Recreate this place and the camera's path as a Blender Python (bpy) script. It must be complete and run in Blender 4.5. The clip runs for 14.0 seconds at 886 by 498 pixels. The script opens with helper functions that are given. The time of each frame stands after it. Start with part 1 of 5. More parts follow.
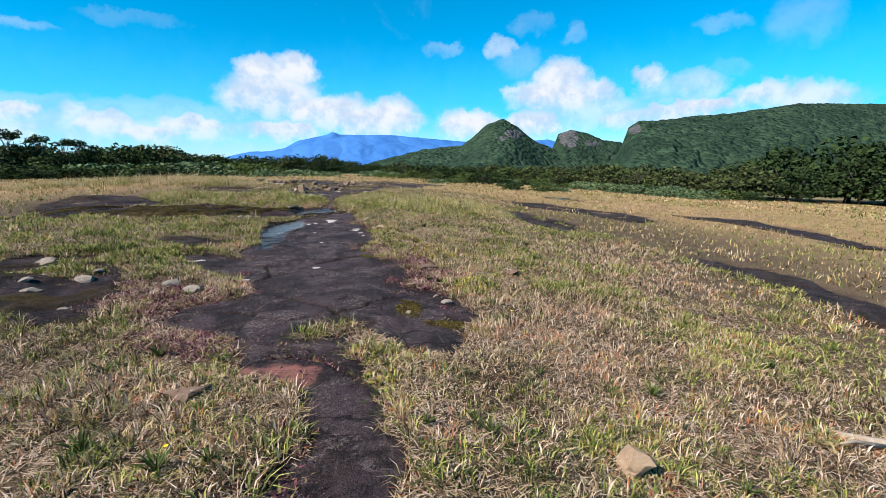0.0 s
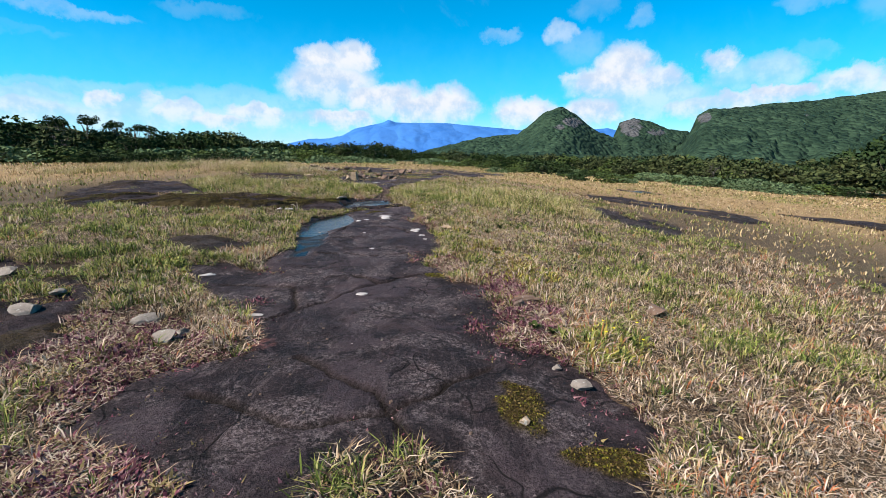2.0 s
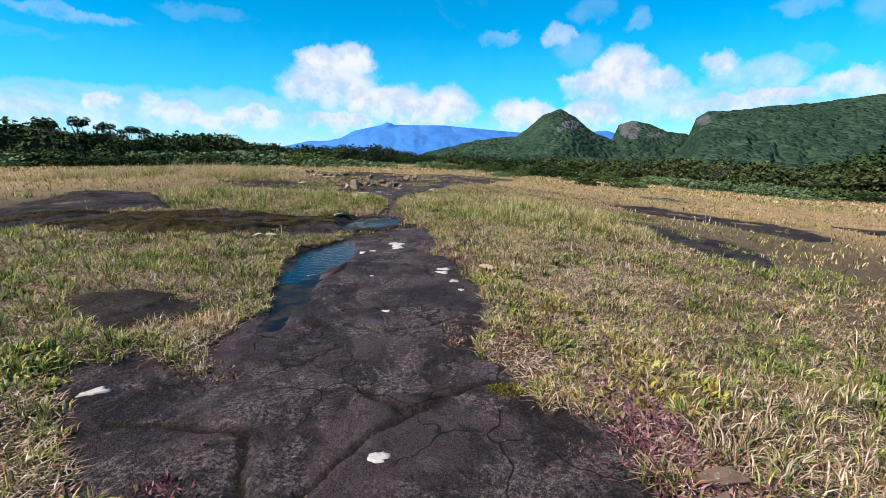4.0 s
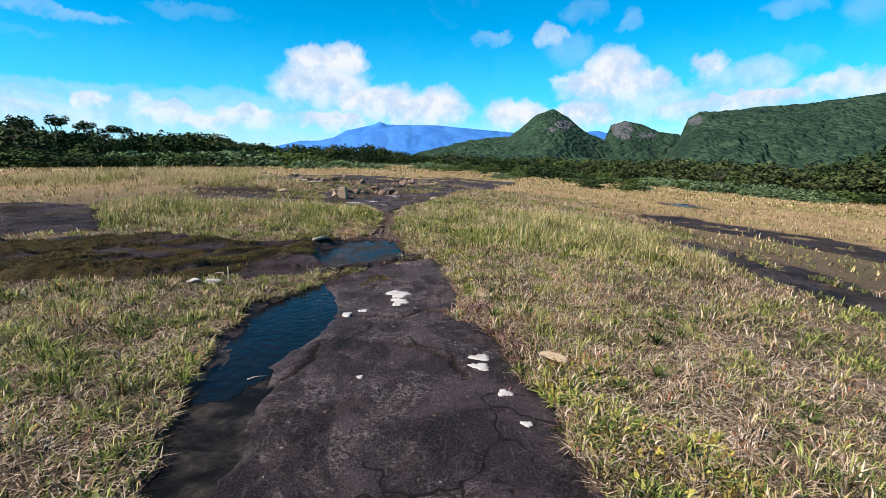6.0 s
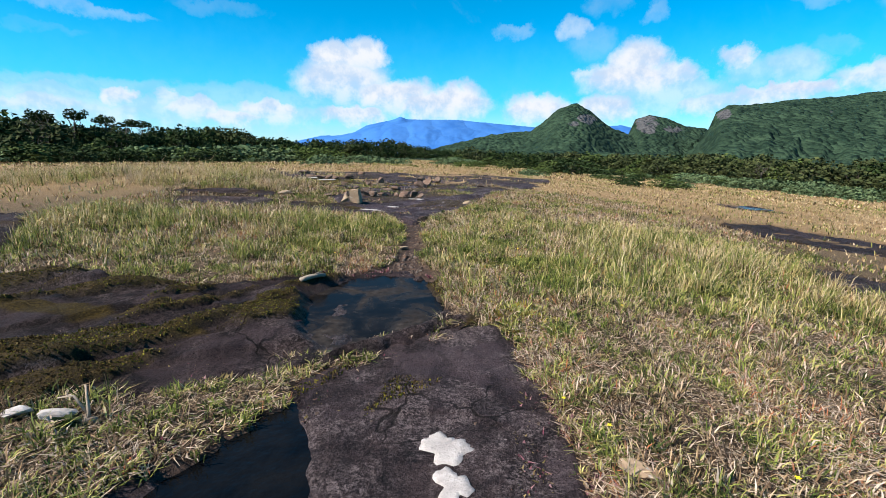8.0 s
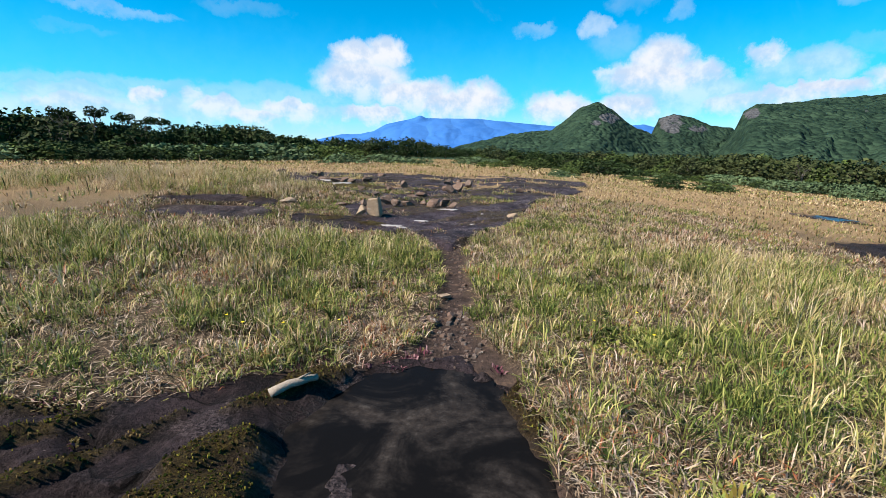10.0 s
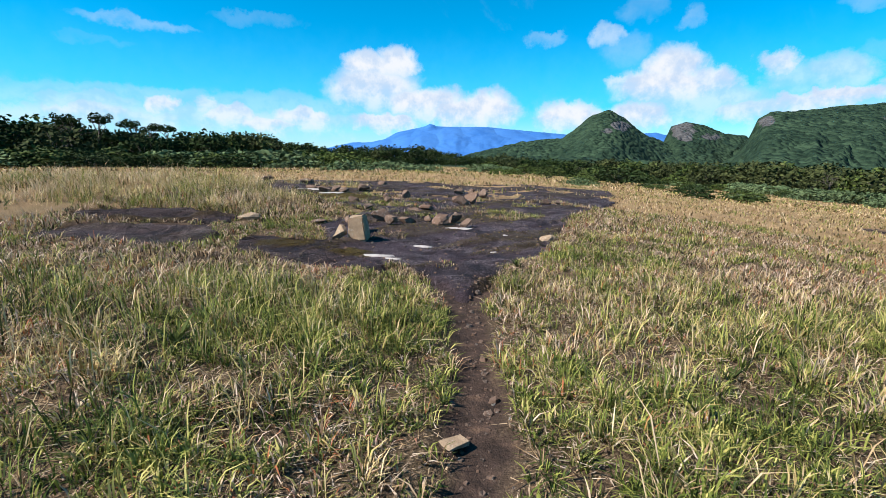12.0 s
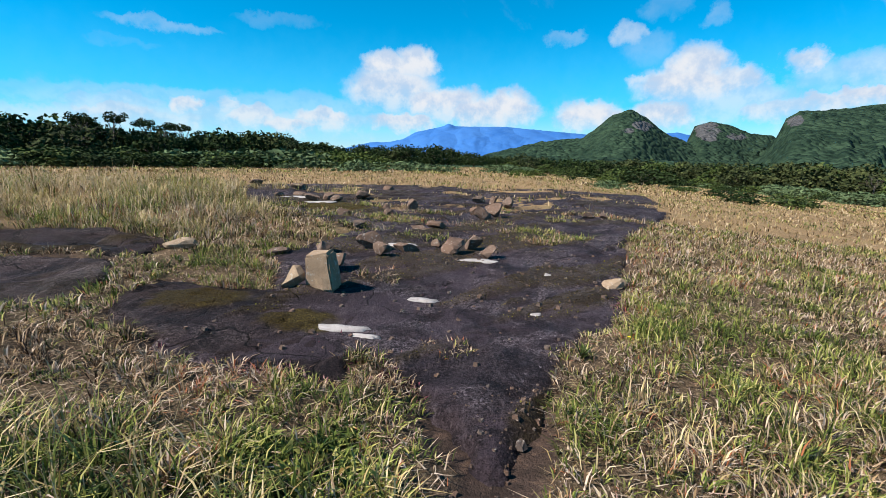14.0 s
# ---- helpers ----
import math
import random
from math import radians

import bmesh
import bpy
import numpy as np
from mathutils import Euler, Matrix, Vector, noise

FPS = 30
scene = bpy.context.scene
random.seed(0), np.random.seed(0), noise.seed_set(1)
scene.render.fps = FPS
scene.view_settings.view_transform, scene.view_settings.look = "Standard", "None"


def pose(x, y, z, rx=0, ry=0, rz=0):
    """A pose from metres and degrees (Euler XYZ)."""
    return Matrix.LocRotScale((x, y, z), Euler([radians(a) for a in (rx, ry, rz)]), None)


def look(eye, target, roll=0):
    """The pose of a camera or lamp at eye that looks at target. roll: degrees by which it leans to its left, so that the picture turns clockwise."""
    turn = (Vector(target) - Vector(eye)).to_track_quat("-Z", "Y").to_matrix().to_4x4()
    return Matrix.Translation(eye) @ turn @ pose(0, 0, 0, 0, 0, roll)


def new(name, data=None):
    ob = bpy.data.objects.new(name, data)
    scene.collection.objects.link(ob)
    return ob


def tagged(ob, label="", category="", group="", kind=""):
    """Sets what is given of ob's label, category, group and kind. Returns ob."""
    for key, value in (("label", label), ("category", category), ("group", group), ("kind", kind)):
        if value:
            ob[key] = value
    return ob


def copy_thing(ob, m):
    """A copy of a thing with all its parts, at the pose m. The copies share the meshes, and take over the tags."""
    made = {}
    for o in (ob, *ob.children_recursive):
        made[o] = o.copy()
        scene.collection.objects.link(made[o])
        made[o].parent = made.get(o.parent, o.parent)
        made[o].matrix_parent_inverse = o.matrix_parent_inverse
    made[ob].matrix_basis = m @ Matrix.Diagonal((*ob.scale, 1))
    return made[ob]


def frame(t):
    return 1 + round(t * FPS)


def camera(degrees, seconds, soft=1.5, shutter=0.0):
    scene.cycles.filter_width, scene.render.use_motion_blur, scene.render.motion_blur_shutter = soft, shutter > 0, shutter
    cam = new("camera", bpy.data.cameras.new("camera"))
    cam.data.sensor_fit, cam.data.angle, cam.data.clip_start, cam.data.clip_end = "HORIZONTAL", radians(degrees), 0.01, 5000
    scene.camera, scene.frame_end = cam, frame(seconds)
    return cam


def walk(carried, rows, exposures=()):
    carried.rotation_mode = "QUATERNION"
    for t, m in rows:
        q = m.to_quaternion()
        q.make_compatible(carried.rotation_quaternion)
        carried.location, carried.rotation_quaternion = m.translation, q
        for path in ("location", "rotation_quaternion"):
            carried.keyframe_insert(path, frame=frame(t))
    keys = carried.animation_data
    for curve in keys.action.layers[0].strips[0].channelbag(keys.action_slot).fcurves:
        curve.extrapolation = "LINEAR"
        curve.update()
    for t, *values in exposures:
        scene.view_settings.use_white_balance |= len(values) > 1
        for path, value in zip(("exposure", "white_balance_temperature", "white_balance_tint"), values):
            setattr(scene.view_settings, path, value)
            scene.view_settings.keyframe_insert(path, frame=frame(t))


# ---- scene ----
cam = camera(86.5, 14.0, soft=0.65)
PATH = [
    (0, (1.373, -0.039, 1.649), (1.624, 1.91, 1.274), -0.3),
    (0.5, (1.418, 0.474, 1.626), (1.586, 2.429, 1.239), -0.1),
    (1, (1.354, 1.118, 1.589), (1.45, 3.074, 1.186), 0.1),
    (1.5, (1.286, 1.768, 1.554), (1.345, 3.724, 1.139), 0.2),
    (2, (1.118, 2.435, 1.537), (1.151, 4.39, 1.116), 0.2),
    (2.5, (0.984, 3.122, 1.51), (1.017, 5.079, 1.096), 0.2),
    (3, (0.825, 3.821, 1.538), (0.838, 5.776, 1.12), 0.2),
    (5.5, (0.445, 6.899, 1.676), (0.532, 8.857, 1.276), 0.3),
    (6, (0.326, 7.671, 1.685), (0.395, 9.627, 1.273), 0.3),
    (6.5, (0.169, 8.421, 1.69), (0.216, 10.375, 1.267), 0.2),
    (7, (0.102, 9.204, 1.705), (0.119, 11.159, 1.284), 0.3),
    (7.5, (0.052, 9.947, 1.678), (0.059, 11.904, 1.266), 0.2),
    (8, (-0.021, 10.753, 1.635), (-0.033, 12.705, 1.202), 0.3),
    (10.5, (-0.581, 13.965, 1.604), (-0.676, 15.914, 1.166), 0.5),
    (11, (-0.604, 14.65, 1.536), (-0.709, 16.6, 1.106), 0.5),
    (11.5, (-0.626, 15.404, 1.477), (-0.757, 17.353, 1.047), 0.5),
    (12, (-0.638, 16.074, 1.446), (-0.768, 18.028, 1.04), 0.5),
    (12.5, (-0.686, 16.779, 1.421), (-0.819, 18.733, 1.016), 0.5),
    (13, (-0.683, 17.447, 1.421), (-0.827, 19.399, 1.008), 0.5),
    (13.5, (-0.71, 18.065, 1.442), (-0.866, 20.014, 1.02), 0.6),
    (14, (-0.768, 18.714, 1.444), (-0.971, 20.661, 1.037), 0.6),
]
walk(cam, [(t, look(e, g, r)) for t, e, g, r in PATH], [(0, 1.0), (12.4, 1.0), (13.2, 0.93), (14, 0.86)])

# ---- world, sun ----
SUN_AZ, SUN_EL = -2.0, radians(45)          # azimuth from +y towards +x: west of the walker and a little behind
world = bpy.data.worlds.new("sky")
scene.world = world
world.use_nodes = True


class Net:
    """Short hand for node trees."""

    def __init__(self, tree):
        self.t = tree
        tree.nodes.clear()

    def n(self, kind, **props):
        node = self.t.nodes.new(kind)
        for k, v in props.items():
            setattr(node, k, v)
        return node

    def put(self, socket, value):
        if isinstance(value, bpy.types.NodeSocket):
            self.t.links.new(value, socket)
        elif value is not None:
            socket.default_value = value

    def math(self, op, a, b=None, c=None, clamp=False):
        node = self.n("ShaderNodeMath", operation=op, use_clamp=clamp)
        for i, v in enumerate((a, b, c)):
            self.put(node.inputs[i], v)
        return node.outputs[0]

    def mix(self, fac, a, b, blend="MIX"):
        node = self.n("ShaderNodeMix", data_type="RGBA", blend_type=blend)
        for i, v in ((0, fac), (6, a), (7, b)):
            self.put(node.inputs[i], v if isinstance(v, (bpy.types.NodeSocket, float, int)) else (*v, 1))
        return node.outputs[2]

    def step(self, x, lo, hi, a=0.0, b=1.0):
        node = self.n("ShaderNodeMapRange", interpolation_type="SMOOTHSTEP")
        for i, v in enumerate((x, lo, hi, a, b)):
            self.put(node.inputs[i], v)
        return node.outputs[0]

    def noise(self, vec, scale, detail=4, rough=0.55, distort=0.0):
        node = self.n("ShaderNodeTexNoise")
        self.put(node.inputs["Vector"], vec)
        for k, v in (("Scale", scale), ("Detail", detail), ("Roughness", rough), ("Distortion", distort)):
            node.inputs[k].default_value = v
        return node.outputs["Fac"]

    def voronoi(self, vec, scale, feature="F1", out="Distance"):
        node = self.n("ShaderNodeTexVoronoi", feature=feature)
        self.put(node.inputs["Vector"], vec)
        node.inputs["Scale"].default_value = scale
        return node.outputs[out]

    def ramp(self, fac, stops):
        node = self.n("ShaderNodeValToRGB")
        el = node.color_ramp.elements
        while len(el) < len(stops):
            el.new(0.5)
        for e, (p, c) in zip(el, stops):
            e.position, e.color = p, (*c, 1)
        self.put(node.inputs[0], fac)
        return node.outputs[0]

    def attr(self, name):
        return self.n("ShaderNodeAttribute", attribute_name=name).outputs["Fac"]

    def bump(self, height, strength, distance, normal=None):
        node = self.n("ShaderNodeBump")
        node.inputs["Strength"].default_value, node.inputs["Distance"].default_value = strength, distance
        self.put(node.inputs["Height"], height)
        self.put(node.inputs["Normal"], normal)
        return node.outputs[0]


def build_sky():
    w = Net(world.node_tree)
    sky = w.n("ShaderNodeTexSky", sky_type="NISHITA")
    sky.sun_disc, sky.sun_elevation, sky.sun_rotation = False, SUN_EL, SUN_AZ
    sky.altitude, sky.air_density, sky.dust_density, sky.ozone_density = 1500, 1.0, 0.2, 4.0
    hsv = w.n("ShaderNodeHueSaturation")
    w.put(hsv.inputs["Color"], sky.outputs[0])
    hsv.inputs["Hue"].default_value, hsv.inputs["Saturation"].default_value = SKY_HUE, SKY_SAT
    hsv.inputs["Value"].default_value = SKY_VALUE
    way = w.n("ShaderNodeTexCoord").outputs["Generated"]
    xyz = w.n("ShaderNodeSeparateXYZ")
    w.put(xyz.inputs[0], way)
    az = w.math("ARCTAN2", xyz.outputs[0], xyz.outputs[1])
    el = w.math("ARCSINE", xyz.outputs[2])
    # ragged edges: push azimuth and elevation about by noise of two scales
    n1 = w.math("SUBTRACT", w.noise(way, 20, 6, 0.62), 0.5)
    n2 = w.math("SUBTRACT", w.noise(way, 26, 6, 0.62), 0.5)
    az = w.math("MULTIPLY_ADD", n1, 0.075, az)
    el = w.math("MULTIPLY_ADD", n2, 0.055, el)
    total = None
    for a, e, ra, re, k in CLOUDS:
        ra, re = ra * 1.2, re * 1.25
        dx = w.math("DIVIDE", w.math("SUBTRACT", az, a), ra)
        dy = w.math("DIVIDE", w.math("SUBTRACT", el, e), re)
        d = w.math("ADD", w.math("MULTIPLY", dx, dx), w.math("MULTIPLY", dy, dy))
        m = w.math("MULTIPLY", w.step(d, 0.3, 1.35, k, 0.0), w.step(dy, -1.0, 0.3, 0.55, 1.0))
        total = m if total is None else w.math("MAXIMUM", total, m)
    # a broken band of cumulus all round, low over the horizon
    puffs = w.step(w.noise(way, 9, 6, 0.6), 0.44, 0.62)
    band = w.math("MULTIPLY", w.step(el, 0.015, 0.045), w.step(el, 0.115, 0.065))
    total = w.math("MAXIMUM", total, w.math("MULTIPLY", w.math("MULTIPLY", puffs, band), 0.45))
    wisps = w.math("MULTIPLY", w.step(w.noise(way, 4.0, 6, 0.65, 1.5), 0.58, 0.85), 0.10)
    total = w.math("MAXIMUM", total, w.math("MULTIPLY", wisps, w.step(el, 0.1, 0.2)))
    shade = w.noise(way, 26, 4, 0.6)
    white = w.mix(w.step(shade, 0.35, 0.62), (0.66, 0.79, 0.95), (1.0, 1.0, 1.0))
    haze = w.math("MULTIPLY", w.step(el, 0.24, 0.02), 0.62)
    air = w.mix(haze, hsv.outputs[0], HAZE)
    both = w.mix(total, air, w.mix(1.0, white, CLOUD_GAIN, "MULTIPLY"))
    bg = w.n("ShaderNodeBackground")
    w.put(bg.inputs[0], both)
    bg.inputs[1].default_value = SKY_STRENGTH
    w.put(w.n("ShaderNodeOutputWorld").inputs[0], bg.outputs[0])


SKY_HUE, SKY_SAT, SKY_VALUE, SKY_STRENGTH = 0.484, 1.95, 1.35, 0.070
HAZE, CLOUD_GAIN = (1.25, 5.0, 8.2), (6.5, 6.75, 7.2)
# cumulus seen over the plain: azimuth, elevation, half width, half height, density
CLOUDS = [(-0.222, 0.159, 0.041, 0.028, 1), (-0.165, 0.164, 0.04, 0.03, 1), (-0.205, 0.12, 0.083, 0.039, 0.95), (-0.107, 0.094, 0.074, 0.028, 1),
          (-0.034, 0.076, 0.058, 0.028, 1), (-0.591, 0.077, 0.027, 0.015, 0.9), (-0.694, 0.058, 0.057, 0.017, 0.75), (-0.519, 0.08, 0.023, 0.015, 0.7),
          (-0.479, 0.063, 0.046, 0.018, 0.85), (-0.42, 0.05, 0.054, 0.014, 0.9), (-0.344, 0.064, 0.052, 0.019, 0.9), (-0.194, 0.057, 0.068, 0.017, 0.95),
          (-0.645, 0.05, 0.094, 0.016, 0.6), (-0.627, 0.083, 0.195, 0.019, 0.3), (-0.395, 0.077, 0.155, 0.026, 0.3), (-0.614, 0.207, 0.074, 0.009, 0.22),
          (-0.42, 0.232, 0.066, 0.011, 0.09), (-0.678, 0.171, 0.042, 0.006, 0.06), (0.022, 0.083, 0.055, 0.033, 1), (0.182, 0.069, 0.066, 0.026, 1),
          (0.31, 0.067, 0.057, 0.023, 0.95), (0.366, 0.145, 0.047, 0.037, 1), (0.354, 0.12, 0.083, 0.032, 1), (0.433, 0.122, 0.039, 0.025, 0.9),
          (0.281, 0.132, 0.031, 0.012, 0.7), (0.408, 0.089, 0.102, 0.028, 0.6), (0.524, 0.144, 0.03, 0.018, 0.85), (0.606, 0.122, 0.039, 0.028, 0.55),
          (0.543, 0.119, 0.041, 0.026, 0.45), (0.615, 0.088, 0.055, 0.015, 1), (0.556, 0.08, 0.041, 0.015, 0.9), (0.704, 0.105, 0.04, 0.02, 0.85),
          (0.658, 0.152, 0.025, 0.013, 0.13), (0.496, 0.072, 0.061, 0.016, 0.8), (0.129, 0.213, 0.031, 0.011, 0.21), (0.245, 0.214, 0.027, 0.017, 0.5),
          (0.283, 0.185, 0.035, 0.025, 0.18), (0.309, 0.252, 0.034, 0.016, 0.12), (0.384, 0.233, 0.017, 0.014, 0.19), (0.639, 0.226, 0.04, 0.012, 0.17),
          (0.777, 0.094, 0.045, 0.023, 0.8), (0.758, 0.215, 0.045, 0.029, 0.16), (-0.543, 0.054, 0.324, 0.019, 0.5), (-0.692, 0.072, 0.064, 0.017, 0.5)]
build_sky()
sun = new("sun", bpy.data.lights.new("sun", "SUN"))
sun.data.energy, sun.data.angle, sun.data.color = 5.0, radians(0.55), (1.0, 0.94, 0.84)
sun.matrix_world = look((math.sin(SUN_AZ) * math.cos(SUN_EL) * 50, math.cos(SUN_AZ) * math.cos(SUN_EL) * 50, math.sin(SUN_EL) * 50), (0, 0, 0))


# ---- materials ----
def material(name, rough=0.8, spec=0.3):
    mat = bpy.data.materials.new(name)
    mat.use_nodes = True
    net = Net(mat.node_tree)
    shader = net.n("ShaderNodeBsdfPrincipled")
    shader.inputs["Roughness"].default_value = rough
    shader.inputs["Specular IOR Level"].default_value = spec
    out = net.n("ShaderNodeOutputMaterial")
    net.put(out.inputs[0], shader.outputs[0])
    pos = net.n("ShaderNodeNewGeometry").outputs["Position"]
    return mat, net, shader, pos


def mat_ground():
    mat, g, sh, pos = material("meadow_soil", 0.95, 0.1)
    big = g.noise(pos, 0.22, 4)
    mid = g.noise(pos, 2.2, 5, 0.65)
    fine = g.noise(pos, 45, 4, 0.7)
    straw = g.ramp(mid, [(0.25, (0.025, 0.018, 0.012)), (0.45, (0.075, 0.050, 0.031)), (0.62, (0.060, 0.046, 0.024)), (0.8, (0.15, 0.105, 0.065))])
    col = g.mix(g.step(big, 0.45, 0.6, 0.0, 0.7), straw, (0.09, 0.06, 0.037))
    far = g.ramp(g.noise(pos, 0.5, 6, 0.7), [(0.3, (0.15, 0.095, 0.045)), (0.5, (0.30, 0.185, 0.09)), (0.7, (0.27, 0.20, 0.085))])
    col = g.mix(g.attr("open"), col, far)
    col = g.mix(g.step(fine, 0.5, 0.62, 0.0, 0.65), col, (0.30, 0.215, 0.14))
    col = g.mix(g.step(g.noise(pos, 70, 4, 0.8), 0.5, 0.62, 0.0, 0.8), col, (0.03, 0.023, 0.015))
    dirt = g.ramp(g.noise(pos, 9, 6, 0.7), [(0.3, (0.018, 0.013, 0.011)), (0.55, (0.055, 0.036, 0.029)), (0.68, (0.11, 0.068, 0.048)), (0.8, (0.15, 0.10, 0.075))])
    col = g.mix(g.attr("bare"), col, dirt)
    wood = g.ramp(g.noise(pos, 0.03, 6, 0.7), [(0.3, (0.02, 0.035, 0.014)), (0.7, (0.05, 0.08, 0.03))])
    col = g.mix(g.attr("forest"), col, wood)
    g.put(sh.inputs["Base Color"], col)
    g.put(sh.inputs["Normal"], g.bump(g.math("ADD", fine, mid), 0.8, 0.03))
    return mat


def mat_rock(name="slab_rock", tint=(1, 1, 1), light=0.0):
    mat, g, sh, pos = material(name, 0.62, 0.09)
    a = g.noise(pos, 0.7, 5, 0.6)
    b = g.noise(pos, 3.3, 6, 0.7, 0.6)
    c = g.noise(pos, 60, 5, 0.75)
    base = g.ramp(b, [(0.36, (0.006, 0.0048, 0.0048)), (0.5, (0.022, 0.018, 0.018)), (0.64, (0.060, 0.049, 0.048))])
    base = g.mix(g.step(a, 0.5, 0.7, 0.0, 0.6), base, (0.036, 0.028, 0.031))
    # pale crusts of lichen, in broken patches
    lich = g.math("MULTIPLY", g.step(g.noise(pos, 1.7, 6, 0.75, 1.0), 0.45, 0.57), g.step(g.noise(pos, 34, 6, 0.9), 0.47, 0.56))
    base = g.mix(g.math("MULTIPLY", lich, 0.85), base, (0.25, 0.235, 0.225))
    film = g.step(g.noise(pos, 1.1, 5, 0.65, 0.8), 0.51, 0.57, 0.0, 0.65)
    base = g.mix(film, base, (0.075, 0.063, 0.068))
    dark = g.step(g.noise(pos, 0.9, 5, 0.7, 1.2), 0.50, 0.42, 0.0, 0.6)
    base = g.mix(dark, base, (0.010, 0.0085, 0.0095))
    spots = g.step(g.voronoi(pos, 5.5), 0.06, 0.03)
    spots = g.math("MULTIPLY", spots, g.step(g.noise(pos, 1.3, 3), 0.5, 0.6))
    base = g.mix(spots, base, (0.42, 0.40, 0.37))
    base = g.mix(g.step(c, 0.47, 0.66, 0.0, 0.7), base, (0.105, 0.090, 0.088))
    base = g.mix(g.step(g.noise(pos, 85, 4, 0.85), 0.50, 0.62, 0.0, 0.85), base, (0.005, 0.004, 0.004))
    streak = g.n("ShaderNodeMapping")
    streak.inputs["Rotation"].default_value, streak.inputs["Scale"].default_value = (0, 0, 0.35), (6.0, 0.9, 1)
    g.put(streak.inputs[0], pos)
    base = g.mix(g.step(g.noise(streak.outputs[0], 4, 5, 0.75), 0.56, 0.68, 0.0, 0.5), base, (0.13, 0.115, 0.108))
    warp = g.n("ShaderNodeVectorMath", operation="MULTIPLY_ADD")
    rag = g.n("ShaderNodeTexNoise")
    g.put(rag.inputs["Vector"], pos)
    rag.inputs["Scale"].default_value = 3.0
    g.put(warp.inputs[0], rag.outputs["Color"])
    warp.inputs[1].default_value = (0.35, 0.35, 0.35)
    g.put(warp.inputs[2], pos)
    net = g.math("MULTIPLY", g.step(g.voronoi(warp.outputs[0], 1.3, "DISTANCE_TO_EDGE"), 0.014, 0.004), g.step(g.noise(pos, 0.8, 3), 0.45, 0.55))
    base = g.mix(g.math("MULTIPLY", net, 0.85), base, (0.008, 0.007, 0.006))
    base = g.mix(g.math("MULTIPLY", g.attr("pink"), g.step(b, 0.3, 0.6)), base, (0.30, 0.15, 0.125))
    base = g.mix(g.attr("crack"), base, (0.014, 0.012, 0.010))
    base = g.mix(g.attr("moss"), base, g.ramp(c, [(0.3, (0.014, 0.011, 0.005)), (0.5, (0.065, 0.053, 0.014)), (0.7, (0.19, 0.165, 0.028))]))
    if light:
        base = g.mix(light, base, (0.36, 0.27, 0.19))
    base = g.mix(1.0, base, (0.84 * tint[0], 0.69 * tint[1], 0.71 * tint[2]), "MULTIPLY")
    g.put(sh.inputs["Base Color"], base)
    wet = g.attr("wet")
    g.put(sh.inputs["Roughness"], g.math("SUBTRACT", g.step(b, 0.2, 0.8, 0.62, 0.88), g.math("MULTIPLY", wet, 0.35)))
    n = g.bump(c, 1.0, 0.03)
    n = g.bump(g.math("SUBTRACT", 1.0, net), 0.6, 0.02, n)
    g.put(sh.inputs["Normal"], g.bump(b, 0.5, 0.05, n))
    return mat


def mat_stone(name, lo, hi, warm, pebbles=False):
    mat, g, sh, pos = material(name, 0.85, 0.2)
    rnd = g.n("ShaderNodeNewGeometry").outputs["Random Per Island"] if pebbles else g.n("ShaderNodeObjectInfo").outputs["Random"]
    b = g.noise(pos, 9, 6, 0.7, 0.4)
    c = g.noise(pos, 90, 4, 0.7)
    col = g.ramp(b, [(0.25, lo), (0.7, hi)])
    col = g.mix(g.math("MULTIPLY", rnd, 0.5), col, warm)
    col = g.mix(g.step(g.noise(pos, 22, 5, 0.7), 0.58, 0.66, 0.0, 0.6), col, (0.40, 0.38, 0.34))
    col = g.mix(g.step(c, 0.5, 0.8, 0.0, 0.5), col, (0.03, 0.025, 0.022))
    g.put(sh.inputs["Base Color"], col)
    g.put(sh.inputs["Normal"], g.bump(g.math("ADD", b, g.math("MULTIPLY", c, 0.3)), 0.6, 0.02))
    return mat


def mat_water():
    mat, g, sh, pos = material("pool_water", 0.03, 0.5)
    b = g.noise(pos, 4, 5, 0.7)
    g.put(sh.inputs["Base Color"], g.ramp(b, [(0.3, (0.0018, 0.0022, 0.003)), (0.7, (0.006, 0.0056, 0.0055))]))
    sh.inputs["IOR"].default_value = 1.18
    g.put(sh.inputs["Normal"], g.bump(g.noise(pos, 12, 3), 0.38, 0.02))
    return mat


